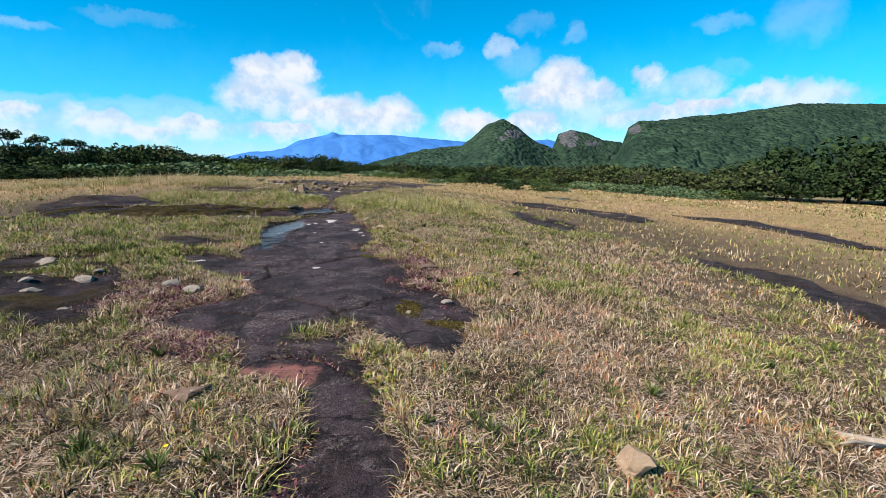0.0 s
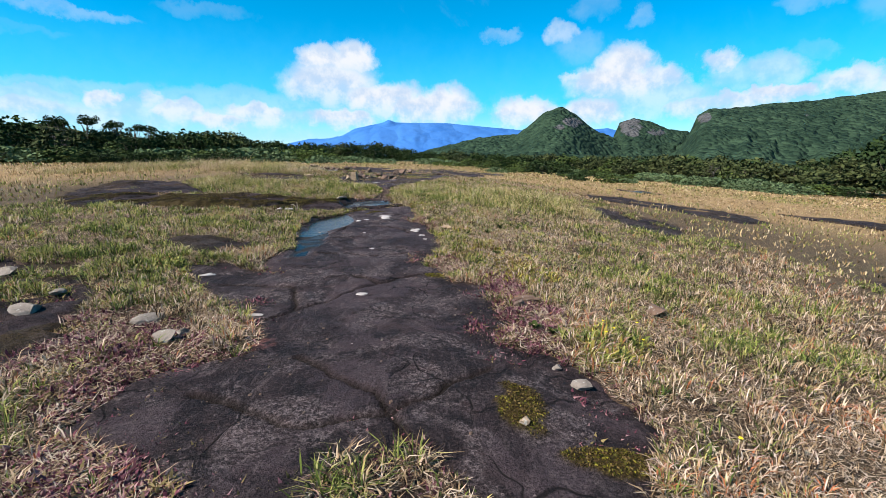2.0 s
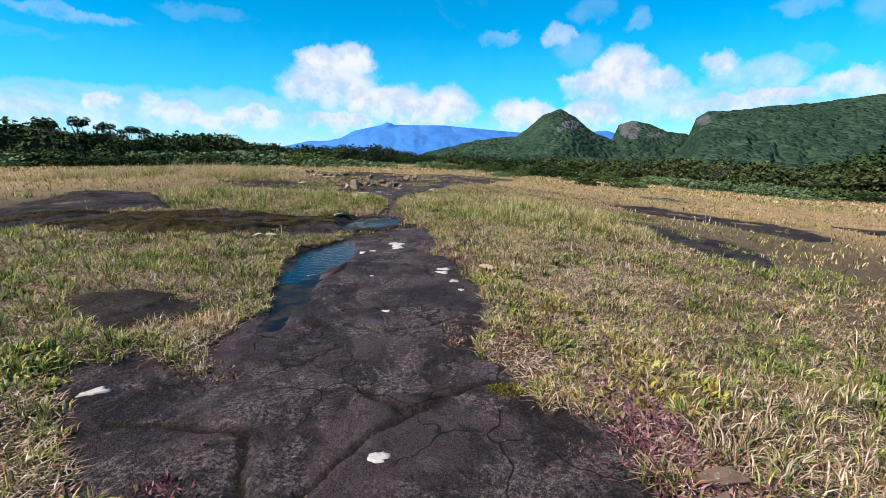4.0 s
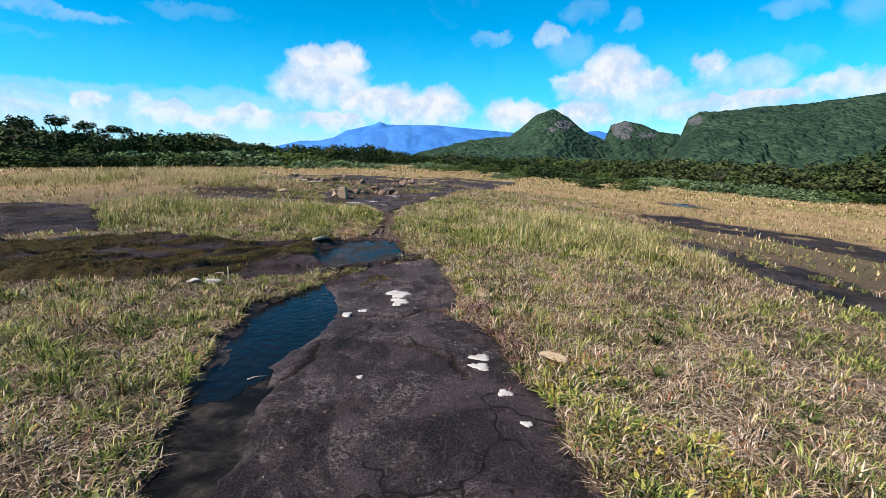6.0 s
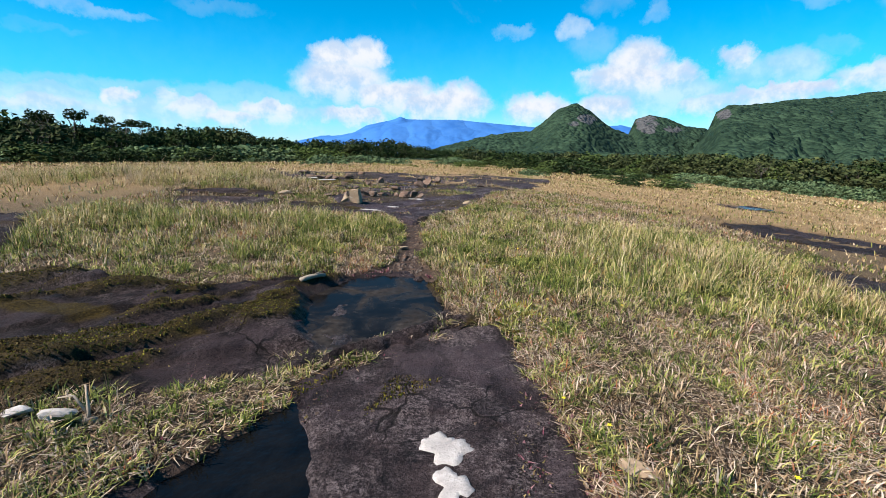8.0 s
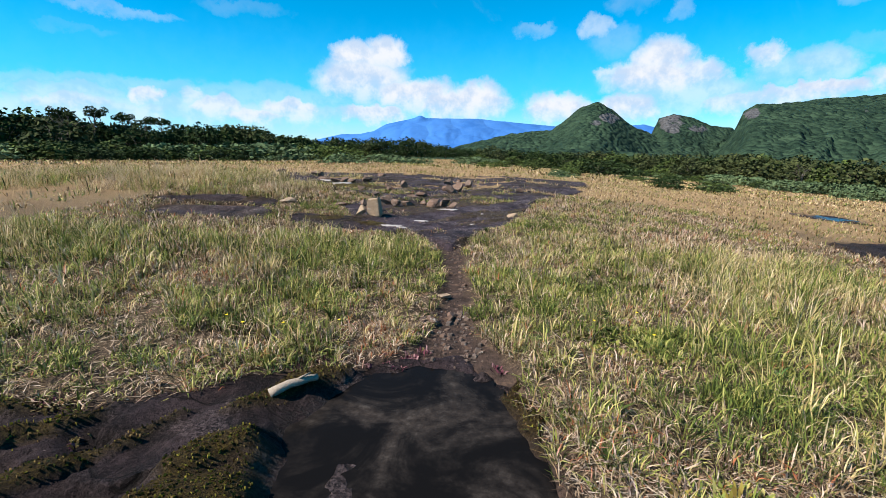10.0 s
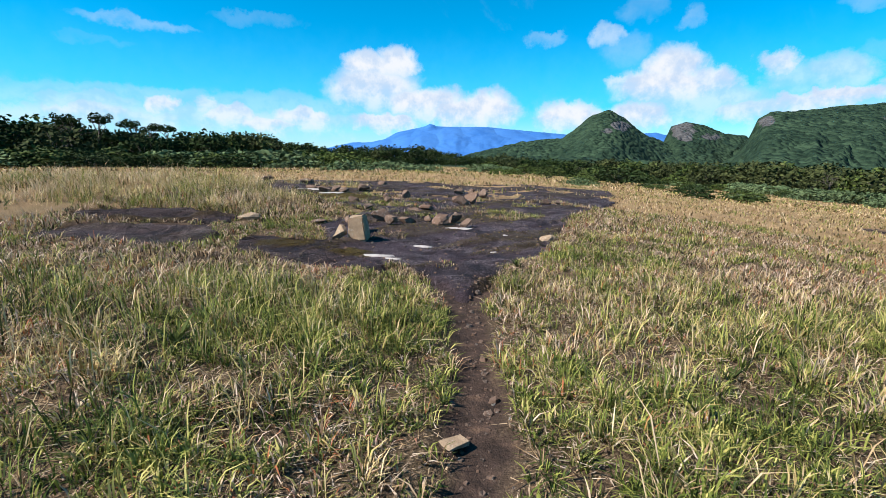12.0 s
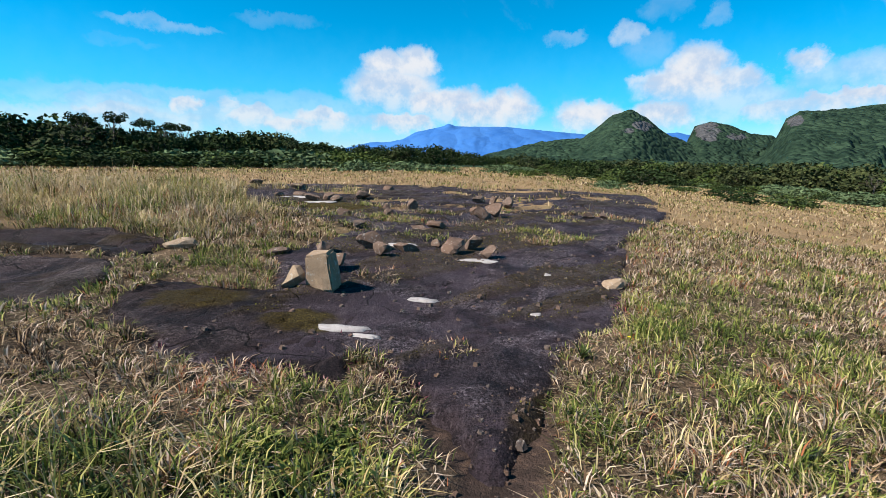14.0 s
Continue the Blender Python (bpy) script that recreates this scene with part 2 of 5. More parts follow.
def mat_blades(name, dry, green, amount, patch=0.35, rough=0.7):
    """Blades of grass: each blade has its own tone; broad patches are greener or drier."""
    mat, g, sh, pos = material(name, rough, 0.12)
    isl = g.n("ShaderNodeNewGeometry").outputs["Random Per Island"]
    big = g.noise(pos, patch, 4, 0.6)
    mid = g.noise(pos, 2.6, 4, 0.6)
    k = g.math("ADD", g.math("MULTIPLY", g.math("SUBTRACT", big, 0.5), 3.2), g.math("MULTIPLY", g.math("SUBTRACT", mid, 0.5), 2.6))
    k = g.math("ADD", k, g.math("MULTIPLY", g.math("SUBTRACT", g.attr("tone"), 0.5), 1.1))
    k = g.step(g.math("ADD", g.math("ADD", k, isl), amount - 0.5), 0.42, 0.62)
    sep = g.math("FRACT", g.math("MULTIPLY", isl, 17.31))
    pale = g.math("MULTIPLY", g.math("SUBTRACT", g.noise(pos, 1.1, 4, 0.65), 0.5), 1.5)
    sep = g.math("ADD", g.math("MULTIPLY_ADD", sep, 1.05, -0.03), pale, clamp=True)
    col = g.mix(k, g.ramp(sep, dry), g.ramp(sep, green))
    g.put(sh.inputs["Base Color"], col)
    trans = g.n("ShaderNodeBsdfTranslucent")
    g.put(trans.inputs[0], col)
    add = g.n("ShaderNodeMixShader")
    add.inputs[0].default_value = 0.16
    g.put(add.inputs[1], sh.outputs[0])
    g.put(add.inputs[2], trans.outputs[0])
    out = [n for n in g.t.nodes if n.type == "OUTPUT_MATERIAL"][0]
    g.put(out.inputs[0], add.outputs[0])
    return mat


DRY = [(0.0, (0.028, 0.017, 0.012)), (0.2, (0.13, 0.078, 0.045)), (0.42, (0.30, 0.195, 0.105)), (0.66, (0.46, 0.335, 0.22)), (0.85, (0.56, 0.44, 0.35)), (0.95, (0.38, 0.25, 0.21)), (1.0, (0.32, 0.11, 0.05))]
GREEN = [(0.0, (0.030, 0.042, 0.010)), (0.35, (0.092, 0.120, 0.023)), (0.7, (0.215, 0.228, 0.050)), (1.0, (0.41, 0.36, 0.125))]
GOLD = [(0.0, (0.20, 0.14, 0.055)), (0.5, (0.46, 0.345, 0.155)), (1.0, (0.60, 0.475, 0.29))]
PURPLE = [(0.0, (0.040, 0.014, 0.020)), (0.5, (0.14, 0.042, 0.060)), (1.0, (0.30, 0.17, 0.17))]
def mat_film():
    """A thin film of water over brown rock."""
    mat, g, sh, pos = material("water_film", 0.10, 0.10)
    b = g.noise(pos, 3.5, 6, 0.7)
    standing = g.step(g.noise(pos, 1.6, 5, 0.65, 0.8), 0.34, 0.60)
    wetrock = g.ramp(g.noise(pos, 14, 6, 0.75), [(0.3, (0.008, 0.0065, 0.006)), (0.55, (0.030, 0.024, 0.021)), (0.75, (0.070, 0.058, 0.050))])
    g.put(sh.inputs["Base Color"], g.mix(standing, wetrock, (0.005, 0.0045, 0.0045)))
    sh.inputs["IOR"].default_value = 1.2
    g.put(sh.inputs["Roughness"], g.math("ADD", g.math("MULTIPLY", standing, -0.42), 0.56))
    g.put(sh.inputs["Normal"], g.bump(g.noise(pos, 30, 3), 0.06, 0.01))
    return mat


M_GROUND, M_ROCK, M_WATER, M_FILM = mat_ground(), mat_rock(), mat_water(), mat_film()
M_DRYROCK = mat_rock("dry_rock", (1.0, 1.03, 1.14))
M_DAMP = mat_rock("damp_rock", (0.66, 0.63, 0.62))
M_GRASS = mat_blades("meadow_grass", DRY, GREEN, 0.37)
M_LITTER = mat_blades("straw_litter", [(0.0, (0.035, 0.022, 0.015)), (0.3, (0.14, 0.092, 0.060)), (0.6, (0.28, 0.20, 0.135)), (1.0, (0.43, 0.34, 0.265))], DRY, 0.35)
M_TALL = mat_blades("tall_grass", GOLD, GREEN, 0.48, 0.5)
M_FRESH = mat_blades("fresh_leaves", GREEN, [(0.0, (0.06, 0.12, 0.03)), (1.0, (0.20, 0.30, 0.08))], 0.6)
M_PURPLE = mat_blades("purple_leaves", PURPLE, [(0.0, (0.10, 0.08, 0.03)), (1.0, (0.22, 0.16, 0.07))], 0.25)
M_MOSS = mat_blades("moss", [(0.0, (0.02, 0.012, 0.006)), (0.6, (0.075, 0.048, 0.018)), (1.0, (0.16, 0.11, 0.04))], [(0.0, (0.035, 0.032, 0.006)), (1.0, (0.19, 0.165, 0.022))], 0.45)
M_STONE = mat_stone("field_stone", (0.05, 0.034, 0.027), (0.20, 0.135, 0.10), (0.13, 0.065, 0.04))
M_PALE = mat_stone("pale_stone", (0.16, 0.105, 0.068), (0.35, 0.255, 0.17), (0.29, 0.185, 0.115))
M_LICHEN = mat_stone("white_lichen", (0.22, 0.19, 0.178), (0.45, 0.40, 0.38), (0.36, 0.32, 0.30))
M_WOOD = mat_stone("weathered_wood", (0.14, 0.105, 0.078), (0.38, 0.30, 0.235), (0.29, 0.23, 0.18))
M_GREY = mat_stone("grey_stone", (0.075, 0.058, 0.048), (0.26, 0.215, 0.182), (0.17, 0.14, 0.118))
M_GRAVEL = mat_stone("gravel", (0.02, 0.015, 0.013), (0.13, 0.10, 0.085), (0.17, 0.09, 0.055), True)
DRIER = [(0.0, (0.05, 0.03, 0.016)), (0.3, (0.23, 0.145, 0.066)), (0.7, (0.45, 0.315, 0.16)), (1.0, (0.56, 0.43, 0.28))]
M_DRY = mat_blades("dry_meadow", DRIER, GREEN, 0.24, 0.12)
M_HERB = mat_blades("herb_leaves", [(0.0, (0.10, 0.055, 0.02)), (0.6, (0.24, 0.19, 0.04)), (1.0, (0.40, 0.33, 0.07))], GREEN, 0.5)
M_STEM = mat_blades("seed_stems", [(0.0, (0.36, 0.25, 0.14)), (1.0, (0.58, 0.44, 0.30))], GOLD, 0.3)
M_YELLOW = material("yellow_petals", 0.6, 0.2)[0]
M_YELLOW.node_tree.nodes["Principled BSDF"].inputs["Base Color"].default_value = (0.85, 0.62, 0.02, 1)
M_BARK = mat_stone("bark", (0.03, 0.024, 0.02), (0.11, 0.09, 0.075), (0.07, 0.06, 0.05))


def mat_leaf(name, dark, lit):
    mat, g, sh, pos = material(name, 0.9, 0.08)
    isl = g.n("ShaderNodeNewGeometry").outputs["Random Per Island"]
    rnd = g.n("ShaderNodeObjectInfo").outputs["Random"]
    col = g.mix(isl, dark, lit)
    col = g.mix(g.math("MULTIPLY", rnd, 0.45), col, (0.02, 0.03, 0.014))
    g.put(sh.inputs["Base Color"], col)
    return mat


M_LEAF = mat_leaf("dark_foliage", (0.007, 0.014, 0.005), (0.034, 0.056, 0.015))
M_LEAF2 = mat_leaf("olive_foliage", (0.02, 0.034, 0.009), (0.095, 0.125, 0.03))
M_SILVER = mat_leaf("grey_green_foliage", (0.05, 0.08, 0.036), (0.15, 0.20, 0.095))
M_BROWN = mat_leaf("brown_green_foliage", (0.014, 0.02, 0.008), (0.075, 0.085, 0.03))


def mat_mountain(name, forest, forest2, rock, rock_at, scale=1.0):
    # forest, forest2, rock: the slopes' own colours; for the farthest range, haze tints
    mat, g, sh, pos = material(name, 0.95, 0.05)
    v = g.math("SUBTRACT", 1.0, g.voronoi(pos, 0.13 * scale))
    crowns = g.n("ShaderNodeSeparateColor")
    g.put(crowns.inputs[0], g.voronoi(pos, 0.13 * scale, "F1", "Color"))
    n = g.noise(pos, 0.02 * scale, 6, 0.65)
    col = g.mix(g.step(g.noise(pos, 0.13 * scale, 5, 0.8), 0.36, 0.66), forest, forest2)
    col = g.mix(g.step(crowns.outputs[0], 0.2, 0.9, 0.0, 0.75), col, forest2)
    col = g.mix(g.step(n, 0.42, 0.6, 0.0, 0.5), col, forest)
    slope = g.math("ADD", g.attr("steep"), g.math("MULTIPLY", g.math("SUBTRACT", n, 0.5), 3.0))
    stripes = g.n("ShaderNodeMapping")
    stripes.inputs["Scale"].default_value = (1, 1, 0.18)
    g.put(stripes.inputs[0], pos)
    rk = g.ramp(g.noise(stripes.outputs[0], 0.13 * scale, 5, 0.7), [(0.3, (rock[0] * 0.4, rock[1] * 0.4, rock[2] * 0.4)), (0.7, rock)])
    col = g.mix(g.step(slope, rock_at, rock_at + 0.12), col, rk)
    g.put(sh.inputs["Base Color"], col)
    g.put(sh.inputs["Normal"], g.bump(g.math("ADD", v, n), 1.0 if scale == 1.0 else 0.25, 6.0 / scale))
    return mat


M_DOME = mat_mountain("dome_forest", (0.007, 0.017, 0.012), (0.036, 0.062, 0.036), (0.11, 0.108, 0.112), 0.62)
# blue of the air between, painted into the base colours of the far slopes
M_HAZE_BLUE = mat_mountain("far_slopes_haze_blue", (0.030, 0.115, 0.33), (0.046, 0.145, 0.37), (0.06, 0.16, 0.38), 0.95, 0.06)


# ---- shape of the land ----
def sstep(a, b, x):
    t = np.clip((x - a) / (b - a), 0, 1)
    return t * t * (3 - 2 * t)


def vnoise(x, y, seed=0):
    """Smooth value noise, 0 to 1, on numpy arrays."""
    xi, yi = np.floor(x), np.floor(y)
    fx, fy = x - xi, y - yi
    fx, fy = fx * fx * (3 - 2 * fx), fy * fy * (3 - 2 * fy)

    def h(i, j):
        s = np.sin(i * 127.1 + j * 311.7 + seed * 74.7) * 43758.5453
        return s - np.floor(s)
    return (h(xi, yi) * (1 - fx) + h(xi + 1, yi) * fx) * (1 - fy) + (h(xi, yi + 1) * (1 - fx) + h(xi + 1, yi + 1) * fx) * fy


def fbm(x, y, seed=0, octaves=4):
    total, amp, norm = 0.0, 1.0, 0.0
    for k in range(octaves):
        total = total + amp * vnoise(x * 2 ** k, y * 2 ** k, seed + k)
        norm += amp
        amp *= 0.5
    return total / norm


def land(x, y):
    """Height of the plain: level along the walk, falling to the east and far ahead."""
    x, y = np.asarray(x, float), np.asarray(y, float)
    r, l = np.maximum(x - 1.6, 0), np.maximum(-x - 1.2, 0)
    z = -0.11 * r / (1 + r / 120) + 0.30 * (1 - np.exp(-l / 3.0)) - 0.004 * np.minimum(l, 150)
    z = z - 0.026 * np.maximum(y - 34, 0)
    z = z + 0.28 * np.exp(-((x + 10.5) / 4.5) ** 2 - ((y - 28) / 4.5) ** 2)
    b = np.maximum(np.hypot(x, y) - 150, 0)
    return z - 0.02 * b / (1 + b / 2500)


# ---- outlines of the bare rock, in plan ----
SLAB_A = [(0.55, 1.0), (0.72, 2.27), (0.96, 2.5), (0.75, 3.18), (0.24, 3.61), (-0.02, 4.2), (-0.35, 4.5), (-0.9, 4.7), (-0.95, 5.1),
          (-0.83, 5.5), (-0.3, 5.75), (-0.3, 6.1), (-0.7, 6.7), (-1.56, 7.5), (-1.97, 8.14), (-1.56, 8.5), (-1.06, 8.24), (-1.2, 9.06),
          (-1.1, 9.6), (-1.45, 10.9), (-1.58, 11.8), (-1.62, 12.6), (-1.1, 13.5), (-0.8, 14.1), (0.0, 14.8), (0.41, 14.8), (0.58, 14.1),
          (0.66, 13.3), (0.63, 12.3), (0.96, 11.5), (1.2, 10.4), (1.15, 9.3), (1.0, 8.6), (1.35, 7.8), (1.7, 7.5), (1.72, 6.4), (1.6, 5.95),
          (2.15, 5.72), (2.35, 4.8), (2.05, 3.78), (1.65, 3.75), (1.08, 4.6), (1.0, 4.1), (1.33, 3.1), (1.4, 2.2), (1.2, 1.0)]
SLAB_B = [(-0.8, 14.2), (-1.3, 13.85), (-1.96, 13.45), (-3.2, 13.15), (-5.0, 13.0), (-7.5, 13.4), (-8.5, 14.6), (-5.3, 15.5), (-4.5, 15.86),
          (-3.3, 15.55), (-2.35, 15.8), (-1.68, 16.3), (-1.02, 16.6), (-0.5, 16.75), (-0.28, 16.4), (0.0, 15.6), (0.1, 14.95)]
SLAB_FAR = [(-2.2, 21.35), (-3.0, 21.4), (-3.35, 22.2), (-2.75, 22.9), (-3.4, 24.1), (-3.0, 25.6), (-4.0, 27.0), (-5.4, 27.5), (-7.6, 30.8), (-8.6, 33.4), (-5.5, 36.0), (-1.0, 38.0),
            (3.0, 41.0), (7.5, 46.0), (6.6, 41.5), (4.4, 33.5), (2.84, 29.5), (1.5, 27.1), (0.85, 24.3), (0.4, 23.0), (-0.2, 22.1), (-0.55, 21.2),
            (-0.75, 20.7), (-1.1, 21.2), (-1.5, 21.7)]
SLAB_WEST = [(-1.9, 22.35), (-2.6, 22.7), (-3.1, 22.8), (-3.9, 22.75), (-4.0, 22.3), (-3.6, 21.75), (-3.0, 21.5), (-2.1, 21.4), (-1.7, 21.35)]
SLAB_HUMP = [(-7.0, 23.0), (-5.6, 23.35), (-4.95, 23.35), (-4.5, 22.75), (-4.2, 22.2), (-4.7, 21.9), (-6.6, 21.9)]
SLAB_BOG = [(-7.6, 23.35), (-7.4, 24.3), (-6.0, 24.6), (-4.9, 24.3), (-4.8, 23.6), (-5.6, 23.55)]
SLAB_OLD = [(-4.3, 7.2), (-4.2, 8.2), (-3.2, 8.0), (-2.2, 6.8), (-1.85, 5.6), (-1.65, 4.85), (-2.0, 4.7), (-2.6, 5.0), (-3.6, 6.0)]
SLAB_C = [(-6.4, 12.4), (-8.0, 13.9), (-9.9, 17.2), (-10.0, 19.9), (-8.0, 19.6), (-6.2, 17.2), (-5.6, 16.2), (-7.0, 15.4)]
SLAB_E1 = [(8.4, 25.0), (10.3, 26.0), (11.4, 24.6), (13.2, 23.6), (14.2, 21.8), (13.6, 19.7), (11.8, 18.5), (11.1, 20.2), (10.4, 21.3), (9.1, 22.0), (7.9, 23.2)]
SLAB_E2 = [(6.0, 19.4), (7.0, 18.95), (7.4, 18.1), (7.9, 17.1), (8.2, 16.0), (7.6, 14.4), (7.0, 13.4), (6.5, 13.2), (6.2, 14.6), (6.3, 16.2), (5.9, 17.6)]
SLAB_E3 = [(8.9, 10.3), (10.0, 8.7), (9.3, 6.0), (8.6, 4.6), (8.1, 5.2), (8.7, 7.3), (8.3, 9.3)]
SLAB_E4 = [(17.5, 24.5), (22.4, 24.8), (21.5, 19.0), (19.3, 14.0), (18.4, 14.6), (19.8, 20.0)]
SLAB_E5 = [(13.1, 34.4), (14.9, 34.6), (15.6, 32.4), (13.6, 31.6)]
SLAB_F = [(-1.5, 9.15), (-1.7, 9.7), (-2.4, 9.95), (-3.0, 9.6), (-2.6, 9.1), (-2.2, 8.95)]
POOL_1 = [(-1.64, 12.4), (-1.45, 13.0), (-1.05, 13.55), (-0.75, 13.15), (-0.60, 12.6), (-0.58, 12.0), (-0.80, 11.4), (-1.08, 10.75), (-1.42, 10.7), (-1.62, 11.6)]
POOL_2 = [(-1.58, 15.75), (-1.3, 16.3), (-0.8, 16.62), (-0.35, 16.35), (-0.02, 15.5), (-0.15, 15.0), (-0.55, 14.5), (-0.95, 14.15), (-1.3, 14.6)]
POOL_E = [(13.4, 34.1), (14.7, 34.2), (15.2, 32.7), (13.9, 32.1)]
POOL_3 = [(-1.56, 11.4), (-1.43, 10.7), (-1.08, 9.6), (-1.03, 9.0), (-0.8, 9.1), (-0.8, 9.7), (-0.74, 10.5), (-0.85, 11.2)]
POOL_4 = [(-7.2, 23.6), (-6.8, 24.1), (-6.0, 24.25), (-5.2, 24.0), (-5.3, 23.75), (-6.0, 23.7)]
TRAIL = [(-0.55, 16.2), (-0.58, 17.3), (-0.60, 18.75), (-0.66, 20.0), (-0.72, 20.7), (-0.8, 21.2)]
CRACKS = [[(-0.95, 5.95), (-0.25, 6.7), (0.4, 7.65), (1.0, 8.1), (1.4, 8.05)], [(-0.25, 6.72), (-0.45, 7.5), (-1.3, 7.6)], [(0.1, 8.0), (0.45, 7.75)],
          [(-0.95, 10.6), (-0.62, 11.15), (-0.6, 11.6)], [(-0.62, 12.3), (0.1, 12.25), (0.25, 12.45), (0.6, 12.3)], [(0.1, 11.6), (0.55, 11.25), (0.62, 10.9)],
          [(0.1, 5.7), (0.7, 5.2), (1.05, 4.6)], [(-0.4, 5.2), (0.3, 4.8), (0.8, 4.9), (1.5, 5.5)], [(0.3, 3.9), (0.9, 3.7), (1.2, 3.3)],
          [(-0.6, 9.3), (0.2, 9.0), (0.9, 9.4)]]


def edge_distance(x, y, poly):
    """Signed distance to a closed outline in plan: negative inside."""
    best = np.full(x.shape, 1e9)
    inside = np.zeros(x.shape, bool)
    for (ax, ay), (bx, by) in zip(poly, poly[1:] + poly[:1]):
        dx, dy = bx - ax, by - ay
        t = np.clip(((x - ax) * dx + (y - ay) * dy) / (dx * dx + dy * dy), 0, 1)
        best = np.minimum(best, (x - ax - t * dx) ** 2 + (y - ay - t * dy) ** 2)
        if dy:
            inside ^= ((ay > y) != (by > y)) & (x < ax + (y - ay) / dy * dx)
    d = np.sqrt(best)
    return np.where(inside, -d, d)


def line_distance(x, y, line):
    best = np.full(x.shape, 1e9)
    for (ax, ay), (bx, by) in zip(line, line[1:]):
        dx, dy = bx - ax, by - ay
        t = np.clip(((x - ax) * dx + (y - ay) * dy) / (dx * dx + dy * dy), 0, 1)
        best = np.minimum(best, (x - ax - t * dx) ** 2 + (y - ay - t * dy) ** 2)
    return np.sqrt(best)


# islands of turf on the rock: centre and half sizes
ISLANDS = [(-3.6, 26.2, 0.9, 0.8), (-2.6, 27.6, 0.8, 0.5), (-2.3, 28.9, 1.0, 0.4), (-1.9, 26.1, 0.4, 0.3), (-4.6, 31.6, 2.0, 0.5), (0.5, 33.5, 2.5, 0.8), (-2.0, 23.6, 0.3, 0.25),
           (-0.95, 21.95, 0.25, 0.13), (3.0, 36.5, 2.2, 0.8), (-5.5, 14.3, 0.6, 0.12), (11.0, 22.8, 0.9, 0.5), (-8.5, 17.0, 0.5, 0.8), (-3.0, 6.9, 0.5, 0.25), (0.72, 4.35, 0.2, 0.2), (-0.8, 14.12, 0.38, 0.10), (-0.35, 14.5, 0.25, 0.06), (10.2, 23.4, 1.3, 0.28), (12.4, 22.4, 1.0, 0.3), (7.2, 16.9, 0.22, 0.7), (7.5, 15.4, 0.2, 0.5), (12.7, 20.6, 0.4, 0.6), (9.4, 24.0, 0.8, 0.2), (-3.1, 7.5, 0.5, 0.12)]
ALL_SLABS = [SLAB_A, SLAB_B, SLAB_FAR, SLAB_WEST, SLAB_HUMP, SLAB_BOG, SLAB_OLD, SLAB_C, SLAB_E1, SLAB_E2, SLAB_E3, SLAB_E4, SLAB_E5, SLAB_F]


def ragged(x, y, d):
    """Uneven rim of the turf."""
    return d + 0.22 * (fbm(x * 2.2, y * 2.2, 5) - 0.5) + 0.12 * (vnoise(x * 9, y * 9, 8) - 0.5)


def bare_rock(x, y):
    """Distance to the nearest bare rock, negative on it."""
    best = np.full(x.shape, 50.0)
    for poly in ALL_SLABS:
        p = np.array(poly)
        near = (x > p[:, 0].min() - 1.5) & (x < p[:, 0].max() + 1.5) & (y > p[:, 1].min() - 1.5) & (y < p[:, 1].max() + 1.5)
        if near.any():
            best[near] = np.minimum(best[near], edge_distance(x[near], y[near], poly))
    for a, b, ra, rb in ISLANDS:
        best = np.maximum(best, (1 - np.hypot((x - a) / ra, (y - b) / rb)) * min(ra, rb))
    turf = (fbm(x * 0.6, y * 1.4, 99) - 0.55) * 2.2 * sstep(25.5, 28.5, y) * sstep(60, 50, y)
    best = np.where(turf > 0, np.maximum(best, turf), best)
    return ragged(x, y, best)


def trail_mask(x, y):
    d = line_distance(x, y, TRAIL) + 0.10 * (vnoise(x * 5, y * 5, 3) - 0.5)
    wide = 0.17 + 0.30 * sstep(17.6, 16.4, y) + 0.22 * sstep(20.2, 21.2, y)
    return d - wide


def mesh_object(name, verts, faces, mat, parent=None, label="", smooth=True, attrs=()):
    me = bpy.data.meshes.new(name)
    me.from_pydata(verts, [], faces)
    for key, values in attrs:
        me.attributes.new(key, "FLOAT", "POINT").data.foreach_set("value", np.asarray(values, np.float32))
    if smooth:
        me.polygons.foreach_set("use_smooth", [True] * len(me.polygons))
    me.materials.append(mat)
    ob = new(name, me)
    if parent:
        ob.parent = parent
    if label:
        tagged(ob, label)
    return ob


